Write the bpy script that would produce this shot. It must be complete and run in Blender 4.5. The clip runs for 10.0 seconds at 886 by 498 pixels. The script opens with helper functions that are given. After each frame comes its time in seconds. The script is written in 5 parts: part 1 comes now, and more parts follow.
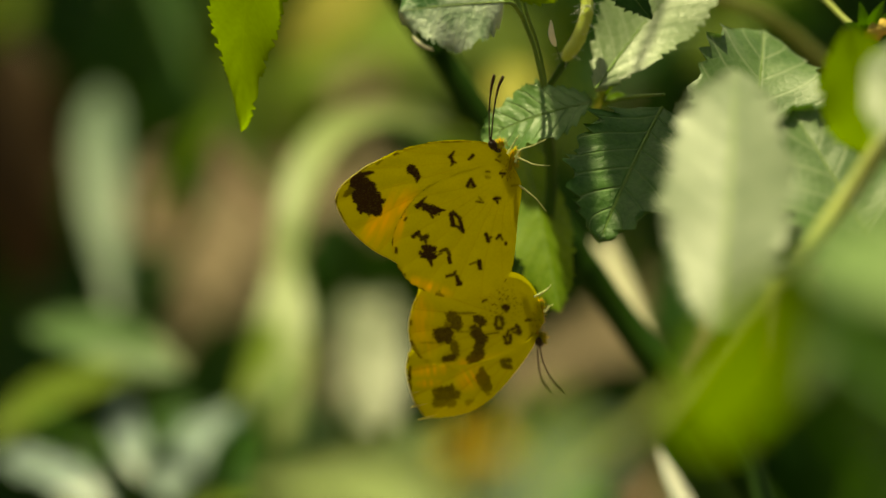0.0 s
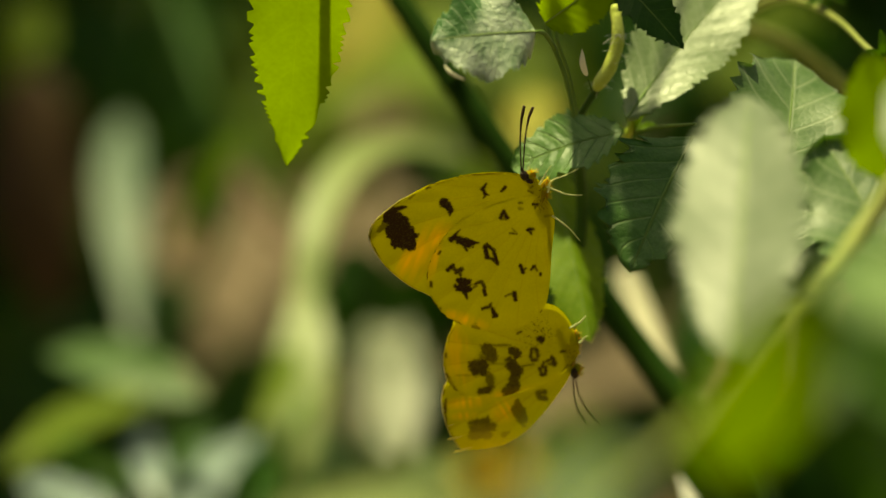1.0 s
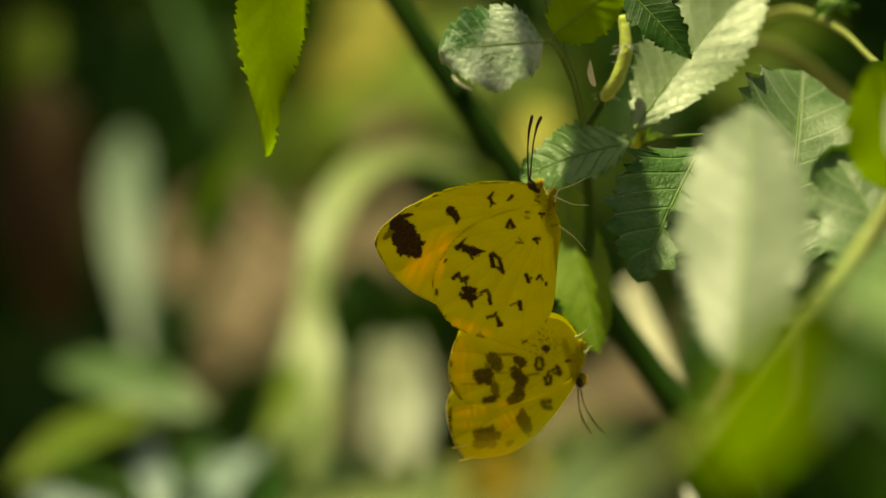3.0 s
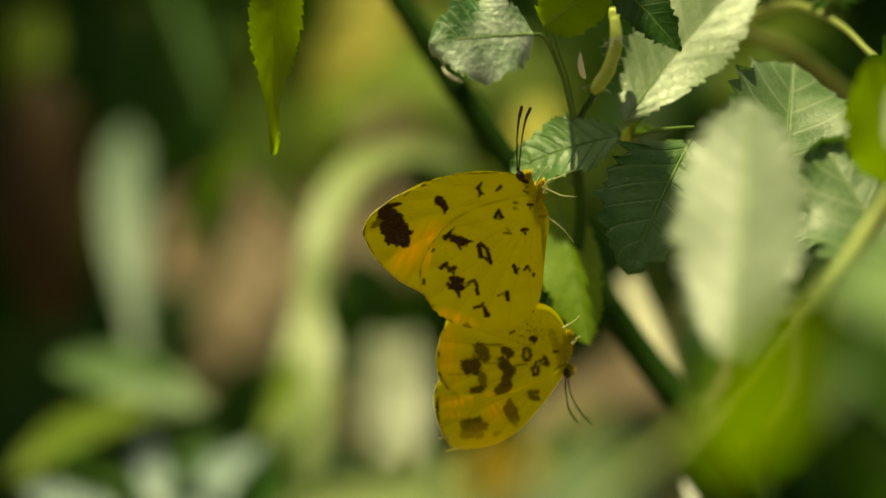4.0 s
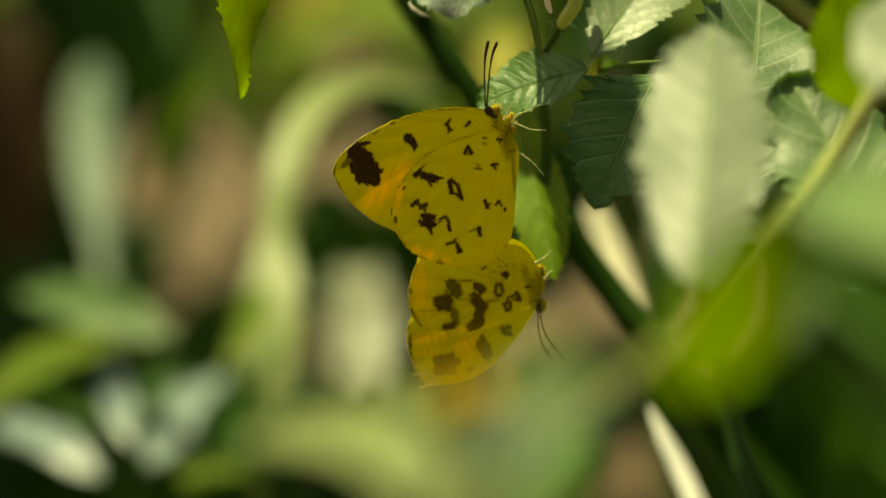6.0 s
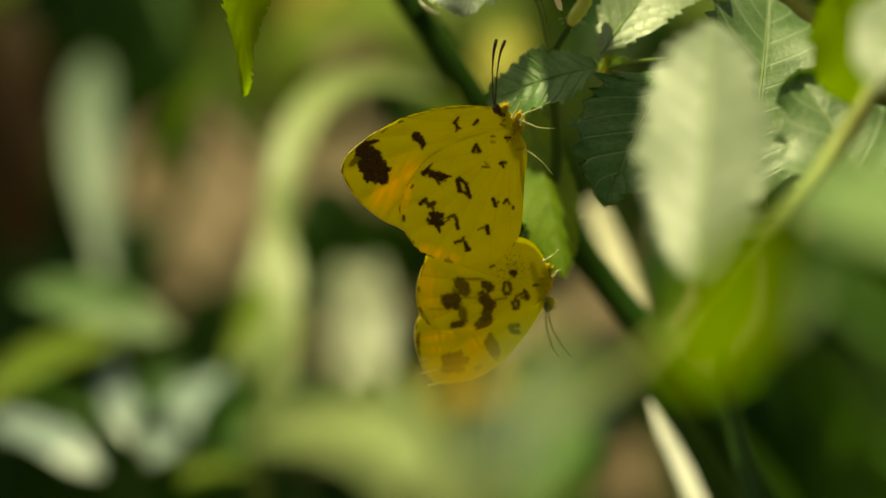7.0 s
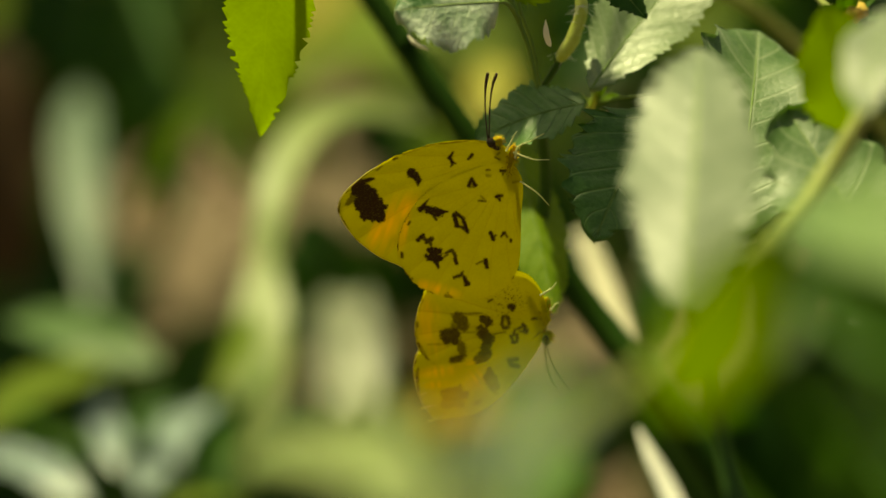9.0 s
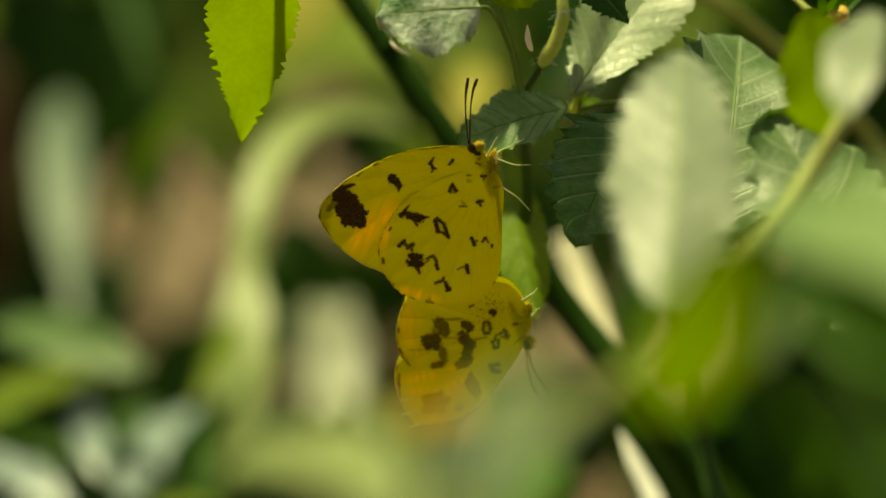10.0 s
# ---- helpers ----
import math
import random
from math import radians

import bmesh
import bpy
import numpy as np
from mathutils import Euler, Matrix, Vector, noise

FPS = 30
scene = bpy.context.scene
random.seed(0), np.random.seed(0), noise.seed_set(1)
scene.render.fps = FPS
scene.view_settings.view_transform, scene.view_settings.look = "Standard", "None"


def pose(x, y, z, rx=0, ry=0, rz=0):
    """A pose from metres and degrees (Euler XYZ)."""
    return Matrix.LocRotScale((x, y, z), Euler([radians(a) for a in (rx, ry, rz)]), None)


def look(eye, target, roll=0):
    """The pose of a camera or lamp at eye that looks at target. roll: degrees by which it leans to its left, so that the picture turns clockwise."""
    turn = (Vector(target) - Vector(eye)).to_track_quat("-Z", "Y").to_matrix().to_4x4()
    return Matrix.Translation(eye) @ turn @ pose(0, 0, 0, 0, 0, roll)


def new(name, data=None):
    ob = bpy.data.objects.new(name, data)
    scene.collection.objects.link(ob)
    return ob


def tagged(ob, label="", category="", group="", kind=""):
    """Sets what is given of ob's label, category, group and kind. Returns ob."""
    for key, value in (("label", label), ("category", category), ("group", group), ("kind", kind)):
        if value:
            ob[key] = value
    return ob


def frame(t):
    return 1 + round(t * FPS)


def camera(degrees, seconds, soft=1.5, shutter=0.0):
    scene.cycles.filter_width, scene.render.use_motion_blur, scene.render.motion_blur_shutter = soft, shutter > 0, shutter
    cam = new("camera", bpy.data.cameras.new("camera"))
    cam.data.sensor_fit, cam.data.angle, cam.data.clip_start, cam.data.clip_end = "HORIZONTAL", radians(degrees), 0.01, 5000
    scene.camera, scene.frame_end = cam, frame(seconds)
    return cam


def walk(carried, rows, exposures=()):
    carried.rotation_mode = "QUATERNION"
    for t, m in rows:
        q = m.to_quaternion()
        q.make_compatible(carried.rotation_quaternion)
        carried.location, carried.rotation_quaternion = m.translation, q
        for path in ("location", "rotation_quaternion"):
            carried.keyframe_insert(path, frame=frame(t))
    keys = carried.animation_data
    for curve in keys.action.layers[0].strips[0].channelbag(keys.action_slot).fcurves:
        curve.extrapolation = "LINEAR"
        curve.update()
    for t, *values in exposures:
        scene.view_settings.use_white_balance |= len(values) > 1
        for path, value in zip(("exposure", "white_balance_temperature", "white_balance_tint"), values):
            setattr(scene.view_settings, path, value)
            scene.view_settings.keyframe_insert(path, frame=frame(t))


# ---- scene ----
# A pair of yellow butterflies in a weedy thicket, seen through a long close-up lens.
cam = camera(10, 10.0, soft=1.5)
cam.data.dof.use_dof = True
cam.data.dof.focus_distance = 0.581
cam.data.dof.aperture_fstop = 11.5
walk(cam, [
    (0, pose(0.00000, -0.56255, 0.56119, 75.8754, 0, 0.1886)),
    (0.5, pose(0.00000, -0.56262, 0.56091, 75.8944, 0, 0.3292)),
    (1, pose(0.00000, -0.56269, 0.56063, 76.2330, 0, 0.4251)),
    (1.5, pose(0.00000, -0.56276, 0.56036, 76.2776, 0, 0.1374)),
    (2, pose(0.00000, -0.56283, 0.56008, 76.2262, 0, -0.2015)),
    (2.5, pose(0.00000, -0.56290, 0.55980, 76.3346, 0, 0.1502)),
    (2.7, pose(0.00000, -0.56292, 0.55969, 76.4317, 0, 0.4315)),
    (3.8, pose(0.00000, -0.56307, 0.55908, 76.4990, 0, 0.5210)),
    (4, pose(0.00000, -0.56310, 0.55897, 76.4618, 0, 0.4699)),
    (4.5, pose(0.00000, -0.56317, 0.55870, 76.1739, 0, 0.1246)),
    (5, pose(0.00000, -0.56324, 0.55842, 76.0074, 0, 0.1502)),
    (5.5, pose(0.00000, -0.56331, 0.55814, 75.8409, 0, -0.1183)),
    (6, pose(0.00000, -0.56338, 0.55787, 75.7448, 0, 0.0671)),
    (6.2, pose(0.00000, -0.56341, 0.55776, 75.7396, 0, 0.2589)),
    (7.3, pose(0.00000, -0.56356, 0.55715, 75.7813, 0, -0.0033)),
    (7.5, pose(0.00000, -0.56358, 0.55704, 75.8848, 0, -0.0416)),
    (8, pose(0.00000, -0.56365, 0.55676, 76.1978, 0, -0.1951)),
    (8.5, pose(0.00000, -0.56372, 0.55648, 76.2104, 0, -0.1119)),
    (9, pose(0.00000, -0.56379, 0.55621, 76.1846, 0, -0.0608)),
    (9.5, pose(0.00000, -0.56386, 0.55593, 76.2419, 0, -0.1503)),
    (10, pose(0.00000, -0.56393, 0.55565, 76.2864, 0, -0.2718)),
], exposures=[(0, 0.37, 9000, -4), (10, 0.37, 9000, -4)])

# ---- light: high sun, clear sky ----
SUN = Vector((-0.20, 0.20, 0.96)).normalized()
world = bpy.data.worlds.new("world")
scene.world = world
world.use_nodes = True
wn = world.node_tree.nodes
sky = wn.new("ShaderNodeTexSky")
sky.sky_type, sky.sun_disc = "NISHITA", False
sky.sun_elevation = math.asin(SUN.z)
sky.sun_rotation = math.atan2(SUN.x, SUN.y)
sky.dust_density, sky.ozone_density = 4.0, 0.0
world.node_tree.links.new(sky.outputs[0], wn["Background"].inputs[0])
wn["Background"].inputs[1].default_value = 0.05
sun = new("sun", bpy.data.lights.new("sun", "SUN"))
sun.data.energy, sun.data.angle, sun.data.color = 5.0, radians(0.53), (0.97, 0.955, 0.66)
sun.matrix_basis = look(SUN * 10, (0, 0, 0))


# ---- materials ----
def nodes_of(name):
    m = bpy.data.materials.new(name)
    m.use_nodes = True
    return m, m.node_tree.nodes, m.node_tree.links


def noise_node(n, l, scale, detail=4, coord="Object"):
    tc = n.new("ShaderNodeTexCoord")
    t = n.new("ShaderNodeTexNoise")
    t.inputs["Scale"].default_value, t.inputs["Detail"].default_value = scale, detail
    l.new(tc.outputs[coord], t.inputs["Vector"])
    return t


def math_node(n, l, op, a, b=None, clamp=False):
    m = n.new("ShaderNodeMath")
    m.operation, m.use_clamp = op, clamp
    for i, v in enumerate((a, b)):
        if v is None:
            continue
        if isinstance(v, (int, float)):
            m.inputs[i].default_value = v
        else:
            l.new(v, m.inputs[i])
    return m.outputs[0]


def mix_node(n, l, fac, a, b):
    m = n.new("ShaderNodeMix")
    m.data_type = "RGBA"
    for sock, v in ((m.inputs[0], fac), (m.inputs[6], a), (m.inputs[7], b)):
        if isinstance(v, tuple):
            sock.default_value = (*v, 1)
        elif isinstance(v, (int, float)):
            sock.default_value = v
        else:
            l.new(v, sock)
    return m.outputs[2]


def leaf_material(name, dark, light, vein, glow, through_share=0.4, rough=0.45, sheen=0.0, ribs=9, spots=0.0, lumps=0.0002, mesh_of_veins=0.22, spread=(0.38, 0.78), groove=1.0, grain=0.45, gloss=None):
    """A living leaf: mottled blade, pinnate veins from the blade's own layout, light passing through."""
    m, n, l = nodes_of(name)
    bsdf, out = n["Principled BSDF"], n["Material Output"]
    big, fine = noise_node(n, l, 160, 3), noise_node(n, l, 1500, 4)
    mottle = math_node(n, l, "ADD", math_node(n, l, "MULTIPLY", big.outputs[0], 0.7), math_node(n, l, "MULTIPLY", fine.outputs[0], grain))
    ramp = n.new("ShaderNodeMapRange")
    ramp.inputs[1].default_value, ramp.inputs[2].default_value = spread
    l.new(mottle, ramp.inputs[0])
    colour = mix_node(n, l, ramp.outputs[0], dark, light)
    uv = n.new("ShaderNodeUVMap")
    sep = n.new("ShaderNodeSeparateXYZ")
    l.new(uv.outputs[0], sep.inputs[0])
    side = math_node(n, l, "ABSOLUTE", math_node(n, l, "MULTIPLY_ADD", sep.outputs[0], 2.0))
    n[side.node.inputs[0].links[0].from_node.name].inputs[2].default_value = -1.0
    mid = math_node(n, l, "SUBTRACT", 1.0, math_node(n, l, "MULTIPLY", side, 22.0), clamp=True)
    run = math_node(n, l, "SUBTRACT", math_node(n, l, "MULTIPLY", sep.outputs[1], float(ribs)), math_node(n, l, "MULTIPLY", side, 1.7))
    wave = math_node(n, l, "ABSOLUTE", math_node(n, l, "SUBTRACT", math_node(n, l, "FRACT", math_node(n, l, "ADD", run, 8.0)), 0.5))
    rib = math_node(n, l, "SUBTRACT", 1.0, math_node(n, l, "MULTIPLY", wave, 11.0), clamp=True)
    veins = math_node(n, l, "MAXIMUM", mid, math_node(n, l, "MULTIPLY", rib, 0.6))
    vor = n.new("ShaderNodeTexVoronoi")
    vor.feature = "DISTANCE_TO_EDGE"
    vor.inputs["Scale"].default_value = 900
    l.new(n.new("ShaderNodeTexCoord").outputs["Object"], vor.inputs["Vector"])
    net = math_node(n, l, "SUBTRACT", 1.0, math_node(n, l, "MULTIPLY", vor.outputs["Distance"], 9.0), clamp=True)
    veins = math_node(n, l, "MAXIMUM", veins, math_node(n, l, "MULTIPLY", net, mesh_of_veins))
    colour = mix_node(n, l, veins, colour, vein)
    if spots:
        blot = noise_node(n, l, 420, 2)
        rot = math_node(n, l, "MULTIPLY", math_node(n, l, "SUBTRACT", blot.outputs[0], 1.0 - spots), 9.0, clamp=True)
        colour = mix_node(n, l, rot, colour, (0.10, 0.065, 0.02))
    l.new(colour, bsdf.inputs["Base Color"])
    bsdf.inputs["Roughness"].default_value = rough
    bsdf.inputs["Specular IOR Level"].default_value = gloss if gloss else 0.6 if sheen else 0.22
    if sheen:
        bsdf.inputs["Sheen Weight"].default_value = sheen
        bsdf.inputs["Sheen Roughness"].default_value = 0.4
    bump = n.new("ShaderNodeBump")
    bump.inputs["Strength"].default_value, bump.inputs["Distance"].default_value = 0.35 if lumps < 0.0003 else 0.8, lumps
    l.new(math_node(n, l, "SUBTRACT", math_node(n, l, "MULTIPLY", fine.outputs[0], 0.6), math_node(n, l, "MULTIPLY", veins, groove)), bump.inputs["Height"])
    l.new(bump.outputs[0], bsdf.inputs["Normal"])
    tr = n.new("ShaderNodeBsdfTranslucent")
    l.new(mix_node(n, l, ramp.outputs[0], tuple(c * 0.8 for c in glow), glow), tr.inputs["Color"])
    mix = n.new("ShaderNodeMixShader")
    mix.inputs[0].default_value = through_share
    l.new(bsdf.outputs[0], mix.inputs[1])
    l.new(tr.outputs[0], mix.inputs[2])
    l.new(mix.outputs[0], out.inputs[0])
    return m


def bark_material(name, a, b, scale=500, rough=0.6, bump_size=0.0004, see_through=0.0, gloss=0.25):
    m, n, l = nodes_of(name)
    bsdf = n["Principled BSDF"]
    t, f = noise_node(n, l, scale, 5), noise_node(n, l, scale * 6, 3)
    fac = math_node(n, l, "ADD", math_node(n, l, "MULTIPLY", t.outputs[0], 1.6), math_node(n, l, "MULTIPLY_ADD", f.outputs[0], 0.5), clamp=True)
    fac.node.inputs[1].links[0].from_node.inputs[2].default_value = -0.6
    l.new(mix_node(n, l, fac, a, b), bsdf.inputs["Base Color"])
    bsdf.inputs["Roughness"].default_value = rough
    bsdf.inputs["Specular IOR Level"].default_value = gloss
    bump = n.new("ShaderNodeBump")
    bump.inputs["Strength"].default_value, bump.inputs["Distance"].default_value = 0.5, bump_size
    l.new(f.outputs[0], bump.inputs["Height"])
    l.new(bump.outputs[0], bsdf.inputs["Normal"])
    if see_through:
        bsdf.inputs["Subsurface Weight"].default_value = see_through
        bsdf.inputs["Subsurface Scale"].default_value = 0.001
    return m


def wing_material(name, ground_colour, pale, mark, through_share):
    """Scaled wing membrane: the marking, vein and fringe layouts are carried by the mesh."""
    m, n, l = nodes_of(name)
    bsdf, out = n["Principled BSDF"], n["Material Output"]

    def carried(key):
        a = n.new("ShaderNodeAttribute")
        a.attribute_name = key
        return a.outputs["Fac"]

    big, fine = noise_node(n, l, 220, 3), noise_node(n, l, 5200, 2)
    base = mix_node(n, l, math_node(n, l, "MULTIPLY_ADD", big.outputs[0], 1.0), ground_colour, pale)
    dust = math_node(n, l, "MULTIPLY", math_node(n, l, "SUBTRACT", fine.outputs[0], 0.35), 0.5, clamp=True)
    base = mix_node(n, l, dust, base, tuple(c * 0.72 for c in ground_colour))
    # golden glow of sun passing through the wing, put into its colour
    base = mix_node(n, l, carried("sun_flush"), base, (0.95, 0.66, 0.002))
    base = mix_node(n, l, math_node(n, l, "MULTIPLY", carried("vein"), 0.14), base, (0.42, 0.24, 0.01))
    marked = math_node(n, l, "MULTIPLY", carried("marking"), math_node(n, l, "MULTIPLY_ADD", fine.outputs[0], 0.5), clamp=True)
    marked.node.inputs[1].links[0].from_node.inputs[2].default_value = 0.75
    col = mix_node(n, l, marked, base, mark)
    l.new(col, bsdf.inputs["Base Color"])
    bsdf.inputs["Roughness"].default_value = 0.6
    bsdf.inputs["Specular IOR Level"].default_value = 0.3
    bump = n.new("ShaderNodeBump")
    bump.inputs["Strength"].default_value, bump.inputs["Distance"].default_value = 0.35, 0.0001
    l.new(math_node(n, l, "ADD", fine.outputs[0], carried("vein")), bump.inputs["Height"])
    l.new(bump.outputs[0], bsdf.inputs["Normal"])
    tr = n.new("ShaderNodeBsdfTranslucent")
    l.new(col, tr.inputs["Color"])
    mix = n.new("ShaderNodeMixShader")
    mix.inputs[0].default_value = through_share
    l.new(bsdf.outputs[0], mix.inputs[1])
    l.new(tr.outputs[0], mix.inputs[2])
    l.new(mix.outputs[0], out.inputs[0])
    return m


def soil_material():
    m, n, l = nodes_of("soil")
    bsdf = n["Principled BSDF"]
    a, b, c = noise_node(n, l, 3, 5), noise_node(n, l, 45, 5), noise_node(n, l, 400, 3)
    col = mix_node(n, l, math_node(n, l, "MULTIPLY", a.outputs[0], 1.1, clamp=True), (0.12, 0.088, 0.050), (0.23, 0.168, 0.104))
    fac = math_node(n, l, "MULTIPLY", math_node(n, l, "SUBTRACT", b.outputs[0], 0.5), 5.0, clamp=True)
    col = mix_node(n, l, fac, col, (0.11, 0.07, 0.04))
    l.new(col, bsdf.inputs["Base Color"])
    bsdf.inputs["Roughness"].default_value = 0.95
    bump = n.new("ShaderNodeBump")
    bump.inputs["Strength"].default_value, bump.inputs["Distance"].default_value = 0.8, 0.006
    l.new(math_node(n, l, "ADD", b.outputs[0], c.outputs[0]), bump.inputs["Height"])
    l.new(bump.outputs[0], bsdf.inputs["Normal"])
    return m


LEAF = leaf_material("leaf_green", (0.03, 0.11, 0.008), (0.07, 0.19, 0.016), (0.13, 0.26, 0.035), (0.13, 0.32, 0.006), 0.35, 0.5)
# deep green with the shade of dense growth put into the colour
LEAF_DEEP_SHADED = leaf_material("leaf_deep_green_shaded", (0.010, 0.048, 0.003), (0.022, 0.08, 0.006), (0.035, 0.10, 0.010), (0.03, 0.10, 0.002), 0.25, 0.5)
LEAF_HAIRY = leaf_material("leaf_hairy_pale", (0.10, 0.21, 0.045), (0.22, 0.33, 0.115), (0.38, 0.48, 0.22), (0.15, 0.32, 0.015), 0.3, 0.46, sheen=0.15)
LEAF_WHITE = leaf_material("leaf_felted_pale", (0.17, 0.235, 0.135), (0.29, 0.345, 0.24), (0.29, 0.35, 0.22), (0.19, 0.28, 0.08), 0.3, 0.42, sheen=0.4)
LEAF_LIME = leaf_material("leaf_thin_lime", (0.09, 0.20, 0.006), (0.14, 0.27, 0.008), (0.16, 0.29, 0.012), (0.25, 0.38, 0.003), 0.62, 0.5, ribs=14)
LEAF_MOSS = leaf_material("leaf_moss_green", (0.07, 0.15, 0.005), (0.12, 0.22, 0.007), (0.13, 0.23, 0.010), (0.18, 0.30, 0.002), 0.55, 0.5)
# reflected sky put into a bluish white leaf colour
LEAF_SKY_SHEEN = leaf_material("leaf_sky_sheen", (0.16, 0.25, 0.22), (0.40, 0.49, 0.52), (0.38, 0.47, 0.46), (0.14, 0.26, 0.06), 0.25, 0.30, sheen=0.3)
LEAF_DUSTY = leaf_material("leaf_dusty", (0.10, 0.17, 0.12), (0.20, 0.27, 0.21), (0.22, 0.29, 0.22), (0.10, 0.2, 0.03), 0.3, 0.5, sheen=0.15)
LEAF_YELLOW = leaf_material("leaf_yellowing", (0.36, 0.34, 0.06), (0.50, 0.46, 0.12), (0.50, 0.46, 0.14), (0.45, 0.42, 0.04), 0.4, 0.5)
LEAF_CREAM = leaf_material("leaf_cream_green", (0.19, 0.27, 0.075), (0.33, 0.40, 0.16), (0.34, 0.41, 0.17), (0.25, 0.36, 0.05), 0.35, 0.46, sheen=0.12)
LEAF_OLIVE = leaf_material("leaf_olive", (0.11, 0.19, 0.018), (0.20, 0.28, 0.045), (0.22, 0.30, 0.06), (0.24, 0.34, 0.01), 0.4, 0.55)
LEAF_FELT = leaf_material("leaf_felted_grey", (0.22, 0.25, 0.16), (0.36, 0.38, 0.29), (0.36, 0.38, 0.28), (0.20, 0.26, 0.09), 0.3, 0.5, sheen=0.3)
LEAF_DUSTY_GREEN = leaf_material("leaf_dusty_green", (0.05, 0.12, 0.03), (0.11, 0.20, 0.06), (0.12, 0.21, 0.07), (0.08, 0.19, 0.01), 0.3, 0.5, sheen=0.1)
LEAF_OLIVE_DARK = leaf_material("leaf_dark_olive", (0.05, 0.10, 0.008), (0.10, 0.16, 0.02), (0.11, 0.17, 0.03), (0.12, 0.19, 0.004), 0.35, 0.55)
# the branch's hairy leaf in sun: a paler colour stands for the light
LEAF_SUNLIT = leaf_material("leaf_hairy_sunlit", (0.13, 0.21, 0.075), (0.23, 0.30, 0.16), (0.36, 0.42, 0.26), (0.17, 0.32, 0.02), 0.25, 0.42, sheen=0.4, mesh_of_veins=0.3)
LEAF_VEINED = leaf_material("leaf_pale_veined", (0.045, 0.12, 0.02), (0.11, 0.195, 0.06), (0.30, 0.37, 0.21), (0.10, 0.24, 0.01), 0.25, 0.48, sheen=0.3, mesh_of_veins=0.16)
# the same hairy leaf at half light, that tone put into the colour
LEAF_HALF_LIT = leaf_material("leaf_hairy_half_lit", (0.04, 0.13, 0.014), (0.16, 0.28, 0.08), (0.26, 0.38, 0.16), (0.05, 0.22, 0.004), 0.25, 0.42, ribs=7, lumps=0.0003, mesh_of_veins=0.08, gloss=0.5)
# whitish mottle puts the leaf's sheen into colour; brown spots are its own
LEAF_BITTEN = leaf_material("leaf_browned", (0.03, 0.13, 0.02), (0.56, 0.64, 0.52), (0.40, 0.52, 0.30), (0.14, 0.28, 0.03), 0.25, 0.42, sheen=0.2, spots=0.24, lumps=0.0005, mesh_of_veins=0.04, spread=(0.33, 0.50), groove=0.12, grain=0.16)
# the same hairy leaf again, shade put into a darker green
LEAF_GLOSSY = leaf_material("leaf_hairy_shade_tone", (0.020, 0.09, 0.006), (0.09, 0.20, 0.04), (0.20, 0.32, 0.11), (0.03, 0.15, 0.003), 0.25, 0.46, ribs=7, lumps=0.0003, mesh_of_veins=0.08, gloss=0.4)
LEAF_FRESH = leaf_material("leaf_fresh_green", (0.07, 0.165, 0.005), (0.18, 0.29, 0.018), (0.28, 0.37, 0.06), (0.20, 0.33, 0.003), 0.32, 0.5)
RIB_PALE = bark_material("rib_pale_green", (0.20, 0.30, 0.09), (0.30, 0.40, 0.14), 400)
STEM_DARK = bark_material("stem_dark_green", (0.020, 0.065, 0.006), (0.036, 0.10, 0.010), 300)
# stem green darkened: the shade on the tall stem is put in here
STEM_SHADED = bark_material("stem_shaded_green", (0.010, 0.036, 0.004), (0.020, 0.055, 0.004), 300, 0.85, gloss=0.08)
STEM_MID = bark_material("stem_mid_green", (0.035, 0.095, 0.010), (0.07, 0.15, 0.022), 300)
STEM_GREEN = bark_material("stem_green", (0.09, 0.17, 0.03), (0.17, 0.27, 0.06), 300)
STEM_YELLOW = bark_material("stem_yellow_green", (0.40, 0.50, 0.06), (0.60, 0.66, 0.18), 260, 0.45)
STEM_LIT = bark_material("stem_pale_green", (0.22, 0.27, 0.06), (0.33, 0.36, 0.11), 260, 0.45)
STRAW = bark_material("dry_white_straw", (0.50, 0.50, 0.44), (0.70, 0.70, 0.64), 200)
DRY = bark_material("dry_straw", (0.36, 0.34, 0.24), (0.54, 0.51, 0.39), 200)
LITTER = bark_material("leaf_litter", (0.12, 0.07, 0.04), (0.30, 0.18, 0.10), 60)
# litter brown darkened to stand for shade behind the weeds
LITTER_SHADED = bark_material("leaf_litter_shaded", (0.035, 0.018, 0.006), (0.08, 0.045, 0.014), 60)
PETAL = bark_material("petal_yellow", (0.45, 0.27, 0.005), (0.55, 0.36, 0.01), 400, 0.6)
PETAL_WHITE = bark_material("petal_white", (0.70, 0.72, 0.68), (0.82, 0.82, 0.80), 400, 0.6)
ANTHER = bark_material("floret_orange", (0.55, 0.36, 0.07), (0.68, 0.48, 0.12), 900, 0.7)
WING = wing_material("wing_yellow", (0.56, 0.505, 0.003), (0.66, 0.61, 0.008), (0.075, 0.036, 0.006), 0.55)
FUZZ = bark_material("body_yellow", (0.24, 0.20, 0.006), (0.38, 0.32, 0.012), 2500, 0.9, 0.0002, 0.6)
EYE = bark_material("eye_brown", (0.02, 0.010, 0.005), (0.05, 0.025, 0.010), 3000, 0.3)
ANTENNA = bark_material("antenna_dark", (0.03, 0.016, 0.010), (0.07, 0.035, 0.02), 2500, 0.5)
LEG = bark_material("leg_pale", (0.62, 0.66, 0.26), (0.74, 0.78, 0.40), 2500, 0.5)
FRINGE = bark_material("fringe_golden", (0.72, 0.62, 0.08), (0.85, 0.76, 0.20), 2500, 0.5)
